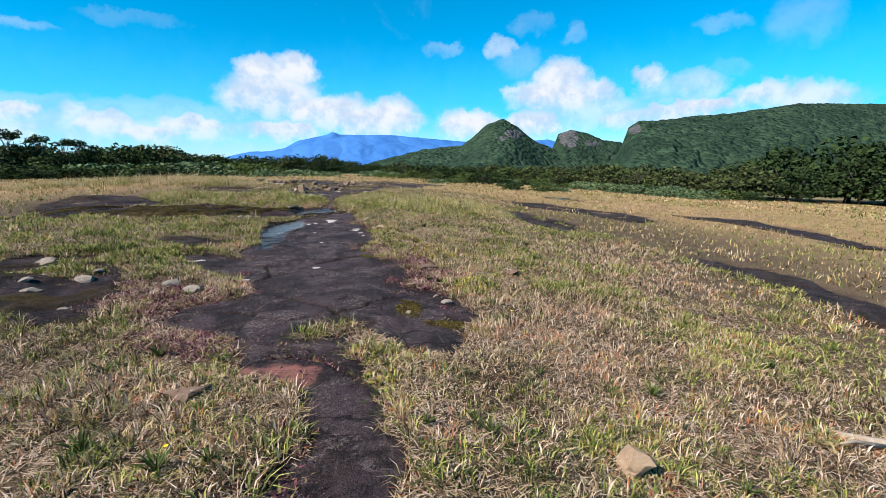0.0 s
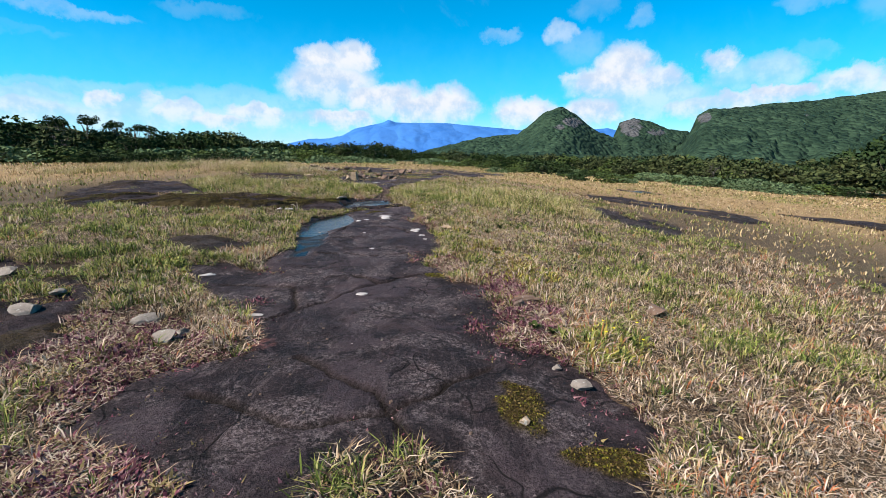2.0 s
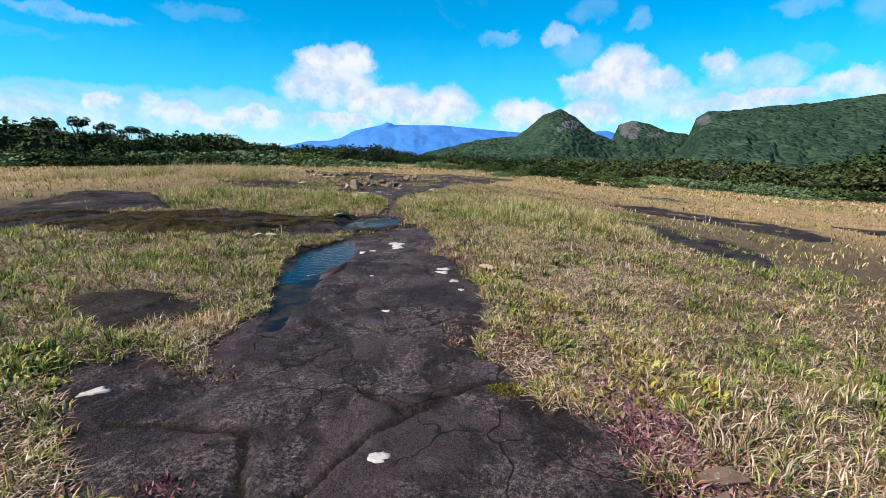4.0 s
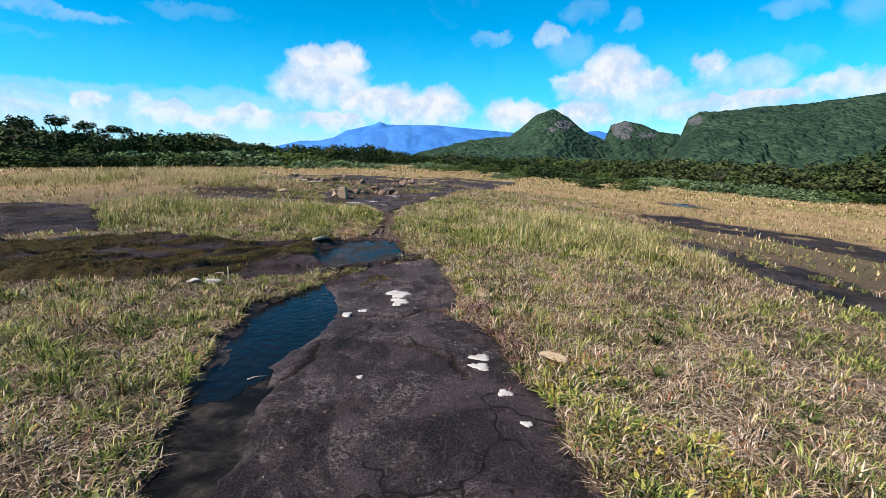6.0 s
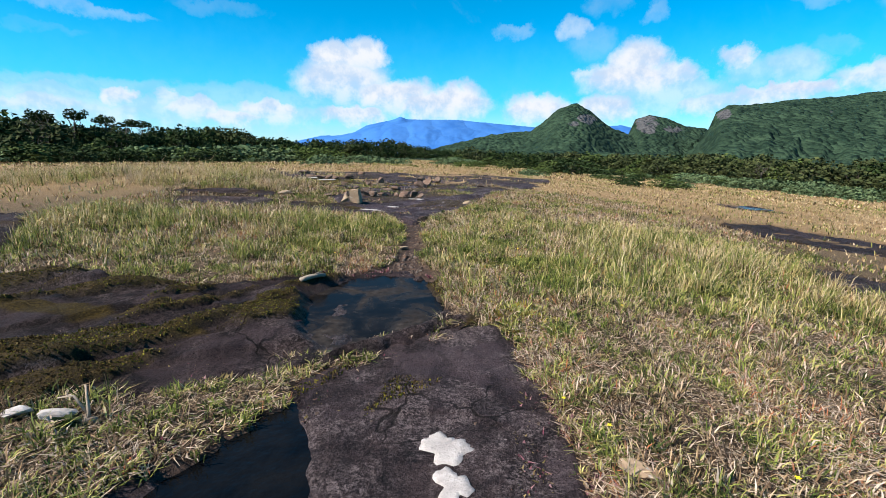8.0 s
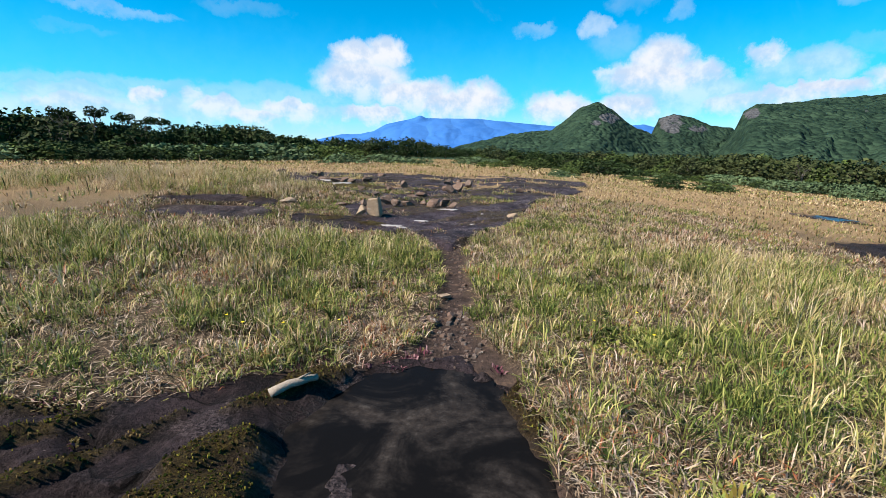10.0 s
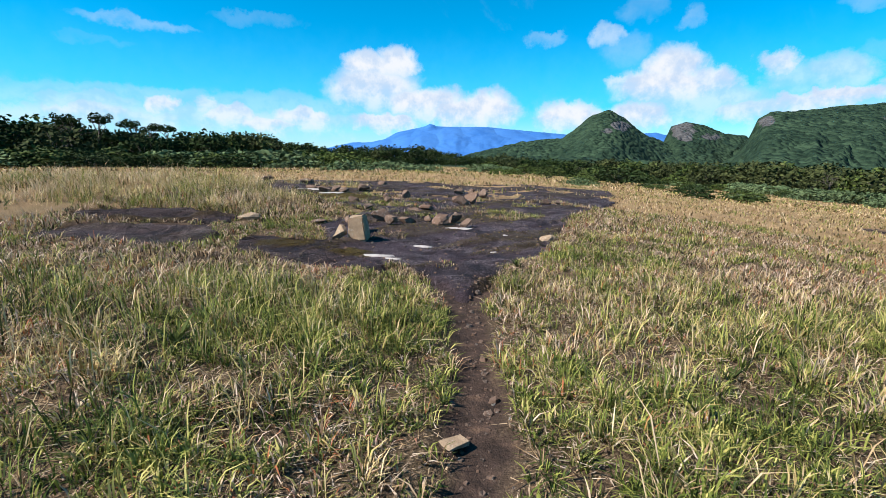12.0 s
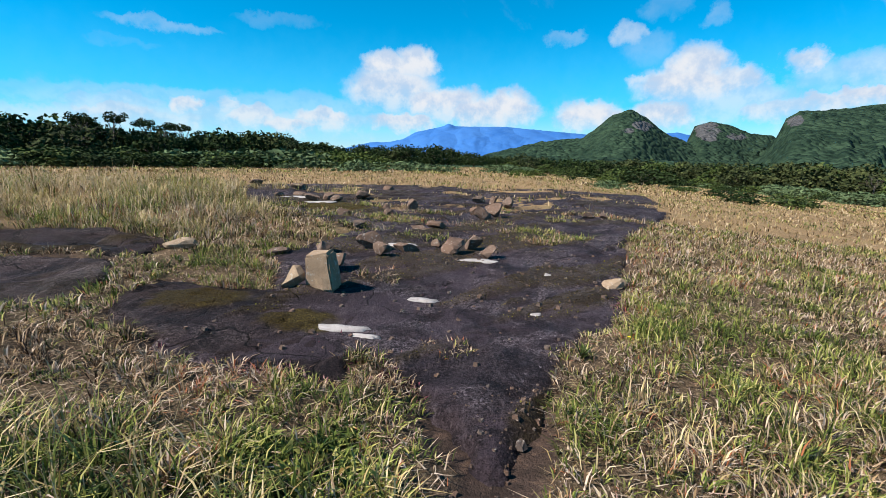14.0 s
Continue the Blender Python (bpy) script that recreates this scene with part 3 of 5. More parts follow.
def grid_object(name, xs, ys, zfun, mat, keep=None, attrs=(), parent=None, label=""):
    """A sheet over the plan grid xs by ys; cells where keep is false are left out."""
    X, Y = np.meshgrid(xs, ys)
    Z = zfun(X, Y)
    nx, ny = len(xs), len(ys)
    idx = np.arange(nx * ny).reshape(ny, nx)
    quads = np.stack([idx[:-1, :-1], idx[:-1, 1:], idx[1:, 1:], idx[1:, :-1]], -1).reshape(-1, 4)
    verts = np.stack([X, Y, Z], -1).reshape(-1, 3)
    vals = [(k, f(X, Y).reshape(-1)) for k, f in attrs]
    if keep is not None:
        ok = keep(X, Y).reshape(-1)
        quads = quads[ok[quads].any(1)]
        used = np.unique(quads)
        remap = np.zeros(len(verts), int)
        remap[used] = np.arange(len(used))
        verts, quads = verts[used], remap[quads]
        vals = [(k, v[used]) for k, v in vals]
    me = bpy.data.meshes.new(name)
    me.vertices.add(len(verts))
    me.vertices.foreach_set("co", verts.astype(np.float32).reshape(-1))
    me.loops.add(quads.size)
    me.loops.foreach_set("vertex_index", quads.astype(np.int32).reshape(-1))
    me.polygons.add(len(quads))
    me.polygons.foreach_set("loop_start", np.arange(0, quads.size, 4, dtype=np.int32))
    me.polygons.foreach_set("loop_total", np.full(len(quads), 4, np.int32))
    me.polygons.foreach_set("use_smooth", np.ones(len(quads), bool))
    for k, v in vals:
        me.attributes.new(k, "FLOAT", "POINT").data.foreach_set("value", v.astype(np.float32))
    me.update(calc_edges=True)
    me.validate()
    me.materials.append(mat)
    ob = new(name, me)
    if parent:
        ob.parent = parent
    if label:
        tagged(ob, label)
    return ob


def stretched(lo, hi, step, reach, growth):
    """Coordinates evenly spaced from lo to hi, then ever wider out to reach on both sides."""
    mid = list(np.arange(lo, hi, step))
    d, a, b = step, [lo], [mid[-1]]
    while a[-1] > -reach:
        d *= growth
        a.append(a[-1] - d)
        b.append(b[-1] + d)
    return np.array(a[:0:-1] + mid + b[1:])


# ---- ground ----
def ground_height(x, y):
    z = land(x, y)
    near = sstep(60, 20, np.hypot(x, y - 12))
    d = bare_rock(x, y)
    z = z + near * 0.07 * (fbm(x * 0.9, y * 0.9, 2) - 0.5) * sstep(0.0, 0.6, d) + 0.03 * sstep(0.0, 0.25, d)
    z = z - 0.10 * sstep(0.02, -0.12, d)
    t = trail_mask(x, y)
    z = z - 0.05 * sstep(0.08, -0.05, t) * sstep(-0.1, 0.1, d)
    return z


ground = grid_object("ground", stretched(-6, 6, 0.105, 4800, 1.10), stretched(0, 25, 0.105, 4800, 1.10), ground_height, M_GROUND,
                     attrs=[("bare", lambda x, y: np.maximum(sstep(0.06, -0.04, trail_mask(x, y)), sstep(0.22, 0.0, bare_rock(x, y)))),
                            ("forest", lambda x, y: sstep(110, 170, np.hypot(x, y))), ("open", lambda x, y: sstep(9, 22, np.hypot(x, y - 12)))])
tagged(ground, "dry meadow ground of straw, soil and worn dirt trail", "ground", kind="structure")


# ---- bare rock ----
MOSS = [(1.66, 5.02, 0.16, 0.30), (2.05, 4.55, 0.28, 0.13), (-3.6, 14.75, 0.75, 0.14), (-2.4, 14.3, 0.45, 0.16), (-1.95, 14.75, 0.35, 0.12), (-3.1, 13.75, 0.6, 0.18),
        (-5.2, 14.6, 0.9, 0.16), (1.15, 7.95, 0.14, 0.12), (-2.6, 5.6, 0.35, 0.25), (-3.3, 22.4, 0.5, 0.3), (-2.3, 22.1, 0.35, 0.25), (-4.2, 28.6, 0.9, 0.6)]


PURPLE_AT = [(-0.35, 4.5, 0.5, 0.45), (-0.95, 5.1, 0.4, 0.4), (-1.75, 6.2, 0.5, 0.4), (1.95, 6.55, 0.42, 0.8), (1.85, 7.6, 0.3, 0.6), (-1.05, 5.75, 0.6, 0.45), (-1.6, 5.85, 0.45, 0.5), (1.3, 8.5, 0.25, 0.5), (0.95, 11.75, 0.22, 0.5), (0.52, 11.0, 0.10, 0.2), (0.85, 12.2, 0.2, 0.4),
             (-2.2, 13.75, 0.8, 0.2), (1.75, 5.6, 0.3, 0.15), (-1.2, 5.6, 0.3, 0.3), (-0.15, 4.15, 0.42, 0.5), (-1.3, 6.1, 0.4, 0.35), (-1.0, 5.1, 0.35, 0.3), (1.85, 5.85, 0.35, 0.25), (-0.6, 4.4, 0.45, 0.4), (1.6, 6.2, 0.25, 0.3), (0.75, 11.6, 0.2, 0.3)]


def patches(x, y, spots):
    m = np.zeros(x.shape)
    for a, b, ra, rb in spots:
        d = np.hypot((x - a) / ra, (y - b) / rb) + 0.9 * (fbm(x * 7, y * 7, 11, 3) - 0.5)
        m = np.maximum(m, sstep(1.05, 0.75, d))
    return m


def crack_depth(x, y):
    best = np.zeros(x.shape)
    wx, wy = x + 0.07 * (vnoise(x * 7, y * 7, 21) - 0.5), y + 0.07 * (vnoise(x * 7, y * 7, 22) - 0.5)
    for line in CRACKS:
        d = line_distance(wx, wy, line)
        best = np.maximum(best, sstep(0.034, 0.006, d))
    return best


def pool_dip(x, y):
    m = np.zeros(x.shape)
    for p in (POOL_1, POOL_2, POOL_3, POOL_4, POOL_E):
        m = np.maximum(m, sstep(0.10, -0.12, edge_distance(x, y, p) + 0.14 * (fbm(x * 4, y * 4, 31) - 0.5)))
    return m


HEIGHTS = {}


def moss_rows(x, y):
    """Rows of moss and soil along the bedding of the rougher sheets."""
    return sstep(0.53, 0.585, fbm((0.62 * x + 0.78 * y) * 0.55 + 3, (0.78 * x - 0.62 * y) * 2.3, 91, 4))


def slab(name, poly, label, step, lumps=0.035, dark=None, mossy=0.0):
    p = np.array(poly)
    xs, ys = np.arange(p[:, 0].min() - 0.3, p[:, 0].max() + 0.3, step), np.arange(p[:, 1].min() - 0.3, p[:, 1].max() + 0.3, step)

    def rim(x, y):
        return ragged(x, y, edge_distance(x, y, poly))

    def height(x, y):
        d = rim(x, y)
        z = land(x, y) + lumps * (fbm(x * 1.1, y * 1.1, 41, 5) - 0.5) + 0.012 * (fbm(x * 6, y * 6, 44, 3) - 0.5)
        # bedding steps, as weathered sheets have
        z = z + 0.014 * sstep(0.5, 0.52, fbm(x * 0.9 + 7, y * 0.7, 47, 4)) + 0.008 * sstep(0.4, 0.415, fbm(x * 1.9 + 2, y * 1.4, 48, 4))
        z = z - 0.04 * crack_depth(x, y) - 0.055 * pool_dip(x, y) + 0.012 * patches(x, y, MOSS)
        z = z + mossy * (0.07 * moss_rows(x, y) + 0.10 * (fbm((0.62 * x + 0.78 * y) * 0.6, (0.78 * x - 0.62 * y) * 3.2, 95, 5) - 0.5) + 0.05 * sstep(0.49, 0.51, fbm((0.62 * x + 0.78 * y) * 0.8, (0.78 * x - 0.62 * y) * 2.6, 96, 4))) * (1 - pool_dip(x, y))
        return z - 0.13 * sstep(-0.02, 0.14, d)
    HEIGHTS[name] = height
    ob = grid_object(name, xs, ys, height, dark or M_ROCK, keep=lambda x, y: rim(x, y) < 0.13,
                     attrs=[("crack", crack_depth), ("moss", lambda x, y: np.maximum(patches(x, y, MOSS), mossy * moss_rows(x, y) * (1 - pool_dip(x, y)))), ("wet", lambda x, y: sstep(0.0, 0.6, pool_dip(x, y))),
                            ("pink", lambda x, y: patches(x, y, [(0.5, 3.45, 0.34, 0.28), (-0.28, 5.95, 0.12, 0.12)]))])
    return tagged(ob, label, "rock", kind="structure")


slab("rock_main", SLAB_A, "dark flat rock outcrop with cracks and lichen", 0.03)
slab("rock_west", SLAB_B, "dark mossy rock sheet beside a puddle", 0.035, 0.22, M_DAMP, mossy=0.9)
slab("rock_ahead", SLAB_FAR, "wide dark rock sheet strewn with loose stones", 0.06, 0.06, M_DRYROCK, mossy=0.35)
slab("rock_mossy", SLAB_WEST, "dark damp mossy rock beside the stones", 0.04, 0.05, M_DAMP, mossy=0.4)
slab("rock_hump", SLAB_HUMP, "dark bare rock hump in dry grass", 0.05, 0.22, M_ROCK, mossy=0.15)
slab("rock_bog", SLAB_BOG, "low mossy rock under shallow water", 0.05, 0.05, M_DAMP, mossy=0.6)
slab("rock_old", SLAB_OLD, "dark lichened rock patch in dry grass", 0.05, 0.18, M_DAMP, mossy=0.5)
slab("rock_step", SLAB_C, "reddish dark rock sheet behind grass", 0.09, 0.2, M_DAMP, mossy=0.5)
slab("rock_bank", SLAB_F, "dark brown rock patch in dry grass", 0.05, 0.16, M_DAMP, mossy=0.3)
for poly in (SLAB_E1, SLAB_E2, SLAB_E3, SLAB_E4, SLAB_E5):
    slab("rock_east", poly, "dark bare rock strip in the dry meadow", 0.08, 0.16, M_DAMP, mossy=0.25)


def pool(name, poly, z, label, mat=None):
    p = np.array(poly)
    xs, ys = np.arange(p[:, 0].min() - 0.2, p[:, 0].max() + 0.2, 0.03), np.arange(p[:, 1].min() - 0.2, p[:, 1].max() + 0.2, 0.03)
    ob = grid_object(name, xs, ys, lambda x, y: z + 0 * x, mat or M_WATER,
                     keep=lambda x, y: edge_distance(x, y, poly) + 0.10 * (fbm(x * 4, y * 4, 31) - 0.5) < 0.03)
    return tagged(ob, label, "puddle", kind="structure")


pool("water_puddle", POOL_1, -0.018, "still dark puddle reflecting the blue sky")
pool("water_shallow", POOL_2, -0.020, "shallow still water film on dark rock", M_FILM)
pool("water_seep", POOL_3, -0.021, "thin wet film along the rock's edge", M_FILM)
pool("water_mossy", POOL_4, float(land(-6.0, 23.7)) - 0.02, "dark shallow water among mossy rock", M_FILM)
pool("water_far", POOL_E, float(land(14.3, 33.3)) - 0.02, "small far puddle reflecting the sky")


# ---- mountains ----
def mountain(name, crest, dist, depth, base, mat, label, rough, rocks=(), cells=190):
    """A ridge whose skyline follows the crest (x, height) at the distance dist, falling away to both sides."""
    cx, cz = np.array(crest).T
    us = np.linspace(cx[0], cx[-1], cells)
    vs = np.concatenate([np.linspace(-1, -0.5, 20), np.linspace(-0.49, 0.1, 75), np.linspace(0.12, 0.6, 6)])

    def height(x, y):
        v = (y - dist) / depth
        p = np.interp(x, cx, cz)
        soft = sum(np.interp(x + o, cx, cz) for o in (np.array([-14, -7, 7, 14]) * (dist / 900) ** 2)) / 4
        p = np.where(np.abs(v) < 0.12, p, soft)
        z = base + (p - base) * (1 - np.abs(v) ** 1.25)
        ribs = 1 - np.abs(2 * fbm(x / 45, y / 90, 67, 3) - 1)
        return z + rough * (fbm(x / 9, y / 9, 61, 4) - 0.6) + rough * 4.0 * np.abs(v) * (ribs - 0.6)

    def bare(x, y):
        z = height(x, y)
        m = np.zeros(x.shape)
        for a, b, ra, rb in rocks:
            m = np.maximum(m, sstep(1.3, 0.4, np.hypot((x - a) / ra, (z - b) / rb)))
        return m
    ob = grid_object(name, us, dist + depth * vs, height, mat, attrs=[("steep", bare)])
    for v in ob.data.vertices:                      # spurs run straight towards the plain
        v.co.x *= v.co.y / dist
    return tagged(ob, label, "mountain", kind="structure")


mountain("mountain_dome", [(-120, -30), (9, 3), (81, 20), (154, 27), (179, 46), (204, 67), (234, 76.5), (261, 62), (299, 34), (331, 22), (400, -5), (520, -30)],
         900, 420, -75, M_DOME, "steep forested dome mountain with bare rock flank", 5.0, [(256, 44, 20, 12), (230, 32, 18, 8)])
mountain("mountain_knob", [(300, -30), (352, 4), (370, 24), (381, 53), (411, 63), (447, 56), (483, 41), (524, 37), (568, 10), (640, -30)],
         1000, 420, -80, M_DOME, "small rocky knob with grey cliff face", 4.5, [(408, 40, 30, 22), (460, 32, 26, 10)])
mountain("mountain_ridge", [(360, -30), (411, 4), (424, 28), (433, 55), (450, 65), (500, 68), (563, 75), (635, 81), (714, 92), (760, 98), (940, 99), (1150, 110), (1500, 90)],
         800, 430, -75, M_DOME, "long forested ridge with grey cliffs", 5.0, [(446, 46, 16, 14)], 330)
# farthest range; its blue is aerial haze held in the material's colour
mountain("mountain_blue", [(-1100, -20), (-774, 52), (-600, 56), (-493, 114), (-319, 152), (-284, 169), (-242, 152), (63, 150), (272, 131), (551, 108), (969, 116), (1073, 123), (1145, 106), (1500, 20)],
         3000, 700, -150, M_HAZE_BLUE, "distant mountain range with air haze painted in as blue", 5.0)


mountain("hill_wooded", [(-420, -14), (-300, -6), (-150, -3), (-40, -6), (80, -2), (170, -5), (300, -8), (420, -14)], 430, 130, -40, M_DOME, "low wooded hill behind the plain", 3.0, (), 160)


# ---- trees and bushes ----
def tube(bm, points, radii, sides=6):
    rings = []
    for i, (p, r) in enumerate(zip(points, radii)):
        a = Vector(points[max(i - 1, 0)])
        b = Vector(points[min(i + 1, len(points) - 1)])
        q = (b - a).to_track_quat("Z", "Y")
        rings.append([bm.verts.new(Vector(p) + q @ Vector((r * math.cos(k * math.tau / sides), r * math.sin(k * math.tau / sides), 0))) for k in range(sides)])
    for u, v in zip(rings, rings[1:]):
        for k in range(sides):
            bm.faces.new((u[k], u[(k + 1) % sides], v[(k + 1) % sides], v[k]))
    bm.faces.new(rings[-1])
    bm.faces.new(rings[0][::-1])


def part(name, bm, mat, parent, label="", smooth=True):
    me = bpy.data.meshes.new(name)
    bm.to_mesh(me)
    bm.free()
    me.materials.append(mat)
    if smooth:
        me.polygons.foreach_set("use_smooth", [True] * len(me.polygons))
    ob = new(name, me)
    if parent:
        ob.parent = parent
    if label:
        tagged(ob, label)
    return ob


def leaf_cloud(rng, blobs, per_blob, size):
    """Small leaf clumps scattered through several lobes of a crown."""
    verts, faces = [], []
    for (cx, cy, cz), (rx, ry, rz) in blobs:
        n = per_blob
        d = rng.normal(size=(n, 3))
        d /= np.linalg.norm(d, axis=1)[:, None]
        r = rng.uniform(0.55, 1.0, n) ** 0.5
        d[:, 2] = np.where(d[:, 2] < -0.35, -0.35 * rng.random(n), d[:, 2])
        c = np.stack([cx + d[:, 0] * r * rx, cy + d[:, 1] * r * ry, cz + d[:, 2] * r * rz], 1)
        for k in range(n):
            u = rng.normal(size=3)
            u[2] *= 0.5
            u /= np.linalg.norm(u)
            v = np.cross(u, d[k] + rng.normal(size=3) * 0.5)
            v /= np.linalg.norm(v) + 1e-6
            s = size * rng.uniform(0.6, 1.4)
            i = len(verts)
            verts += [tuple(c[k] - u * s * 0.5), tuple(c[k] + v * s * 0.32), tuple(c[k] + u * s * 0.5 + d[k] * s * 0.15), tuple(c[k] - v * s * 0.32)]
            faces.append((i, i + 1, i + 2, i + 3))
    return verts, faces


def tree(rng, height, spread, style, leaf, per_blob, leaf_size, name, label):
    """style 'bush': foliage to the ground; 'umbrella': bare leaning trunk and flat lobes; 'round': short trunk, domed crown."""
    root = tagged(new(name), label, "bush" if style == "bush" else "tree")
    bm = bmesh.new()
    low = {"bush": 0.12, "round": 0.16, "umbrella": 0.62, "dead": 0.45}[style]
    lean = Vector((rng.normal() * 0.10, rng.normal() * 0.10, 0)) * height
    top = Vector((0, 0, height * (low + 0.12))) + lean * 0.6
    tube(bm, [(0, 0, -0.3), tuple(top * 0.5 + lean * 0.1), tuple(top)], [0.045 * height ** 0.7, 0.035 * height ** 0.7, 0.022 * height ** 0.7])
    blobs = []
    n = {"bush": 9, "round": 13, "umbrella": 7, "dead": 7}[style]
    for k in range(n):
        a = k * 2.4 + rng.normal() * 0.4
        rr = spread * math.sqrt((k + 0.5) / n) * rng.uniform(0.7, 1.0)
        if style == "umbrella":
            z = height * rng.uniform(0.80, 0.92)
            size = (spread * 0.42, spread * 0.42, height * 0.08)
        else:
            z = height * (low + (0.80 - low) * (1 - (rr / spread) ** 2 * 0.75) * rng.uniform(0.72, 1.08))
            size = (spread * rng.uniform(0.36, 0.5), spread * rng.uniform(0.36, 0.5), height * rng.uniform(0.13, 0.2))
        c = Vector((rr * math.cos(a), rr * math.sin(a), z)) + lean * 0.7
        mid = top.lerp(c, 0.5) + Vector((rng.normal(), rng.normal(), -0.4)) * 0.06 * height
        tube(bm, [tuple(top * rng.uniform(0.55, 1.0)), tuple(mid), tuple(c)], [0.016 * height ** 0.7, 0.011 * height ** 0.7, 0.004 * height ** 0.7], 5)
        if style == "dead":
            for _ in range(3):
                e = c + Vector((rng.normal(), rng.normal(), abs(rng.normal()))) * 0.12 * height
                tube(bm, [tuple(mid), tuple((mid + e) / 2 + Vector((0, 0, 0.03 * height))), tuple(e)], [0.007 * height ** 0.7, 0.005 * height ** 0.7, 0.002 * height ** 0.7], 4)
        blobs.append((tuple(c), size))
        if style in ("bush", "round"):
            blobs.append(((c.x * 1.1, c.y * 1.1, max(height * 0.2, z * 0.45)), size))
    part("trunk", bm, M_BARK, root)
    if style != "dead":
        verts, faces = leaf_cloud(rng, blobs, per_blob, leaf_size)
        mesh_object("crown", verts, faces, leaf, root, smooth=False)
    return root


RNG = np.random.default_rng(7)
L_ROUND = "dark evergreen tree with dense domed crown"
KINDS = {
    "round": [tree(RNG, 5.0, 2.6, "round", M_LEAF, 46, 0.43, "tree", L_ROUND) for _ in range(4)],
    "olive": [tree(RNG, 4.2, 2.4, "round", m, 42, 0.41, "tree", "low olive green tree with uneven crown") for m in (M_LEAF2, M_BROWN, M_BROWN)],
    "umbrella": [tree(RNG, 7.5, 1.5, "umbrella", M_LEAF, 120, 0.26, "tree", "tall leaning tree with flat umbrella crown") for _ in range(3)],
    "bush": [tree(RNG, 2.2, 1.9, "bush", m, 45, 0.30, "bush", "dense green shrub at the meadow's edge") for m in (M_LEAF, M_LEAF2, M_LEAF2)],
    "silver": [tree(RNG, 1.5, 2.0, "bush", M_SILVER, 45, 0.26, "bush", "low grey-green shrub at the meadow's edge") for _ in range(2)],
    "dead": [tree(RNG, 7.0, 2.0, "dead", M_BARK, 0, 0.3, "tree", "bare dead tree with thin grey branches") for _ in range(2)],
}
used = {id(o): False for v in KINDS.values() for o in v}
BASE_H = {"round": 5.0, "olive": 4.2, "umbrella": 7.5, "bush": 2.2, "silver": 1.5, "dead": 7.0}


def plant_tree(kind, x, y, h, wide=1.0):
    src = KINDS[kind][int(RNG.integers(len(KINDS[kind])))]
    s = h / BASE_H[kind]
    m = Matrix.Translation((x, y, float(land(x, y)) - 0.05)) @ Matrix.Rotation(RNG.uniform(0, 6.28), 4, "Z")
    if not used[id(src)]:
        used[id(src)] = True
        ob = src
        ob.matrix_basis = m
    else:
        ob = copy_thing(src, m)
    ob.scale = (s * wide, s * wide, s)
    ob["group"] = {"bush": "shrubs along the meadow's edge", "silver": "shrubs along the meadow's edge"}.get(kind, "trees around the meadow")
    return ob


def canopy(az):
    """Elevation of the tree line's top seen from the middle of the walk, by azimuth."""
    return np.interp(az, [-1.2, -0.734, -0.695, -0.648, -0.61, -0.571, -0.511, -0.465, -0.418, -0.379, -0.318, -0.27, -0.21, -0.13, -0.072, 0.003, 0.115], [0.075, 0.0468, 0.0443, 0.0328, 0.0358, 0.0245, 0.0306, 0.0346, 0.0294, 0.0226, 0.0158, 0.0107, 0.0077, 0.0115, 0.0038, -0.0028, -0.0104])


for k in range(140):                                   # wood to the west and ahead
    az = -1.15 + 1.3 * (k + RNG.random()) / 140
    r = RNG.uniform(82, 150) if az < -0.3 else RNG.uniform(125, 180)
    if az > -0.3 and k % 4 == 0:
        continue
    x, y = r * math.sin(az), 10 + r * math.cos(az)
    h = (1.6 + r * float(canopy(az)) - float(land(x, y))) * RNG.uniform(0.86, 1.14)
    if h > 1.0:
        plant_tree("round" if RNG.random() < 0.7 else "olive", x, y, h, 1.0 if h > 3.5 else 1.5)
for k in range(90):                                    # shrubs in front of the western wood
    az = -1.1 + 0.85 * (k + RNG.random()) / 90
    r = RNG.uniform(66, 90)
    plant_tree("bush" if k % 6 else "silver", r * math.sin(az), 10 + r * math.cos(az), RNG.uniform(1.3, 2.9), 1.4)
for x, y, h in ((-61.9, 85.9, 8.1), (-61.1, 89.1, 8.5), (-67.0, 89.5, 7.8), (-57.1, 93.3, 8.0), (-53.0, 90.0, 7.1), (-52.3, 95.2, 7.3)):
    plant_tree("umbrella", x, y, h)
for x, y, h in ((-64, 86, 7.6), (-60, 83, 7.0), (66, 96, 6.6), (60.5, 90, 5.6), (57.5, 98, 5.0)):
    plant_tree("dead", x, y, h)
for x, y, h in ((-18.5, 92, 2.0), (-28, 91.5, 2.1), (-30.5, 93, 1.8), (-25.5, 90, 1.7), (8, 100, 2.0), (12, 98, 2.2), (2, 104, 1.8), (18, 96, 2.4), (22, 94, 3.0), (26, 99, 3.0)):
    plant_tree("bush", x, y, h, 1.35)
for k in range(45):                                    # low shrubs dotted over the far plain
    y = RNG.uniform(52, 92)
    x = RNG.uniform(-0.42, 0.45) * y
    plant_tree("bush" if k % 3 else "silver", x, y, RNG.uniform(0.5, 1.25), 1.5)
for k in range(120):                                   # belt to the east, running beside the meadow
    y = RNG.uniform(72, 200)
    x = RNG.uniform(58, 84) - max(0.0, y - 115) * 0.42
    h = (1.4 - 0.006 * math.hypot(x, y) - float(land(x, y))) * RNG.uniform(0.7, 1.0)
    plant_tree("olive" if RNG.random() < 0.75 else "round", x, y, min(h, 7.5), 1.15)
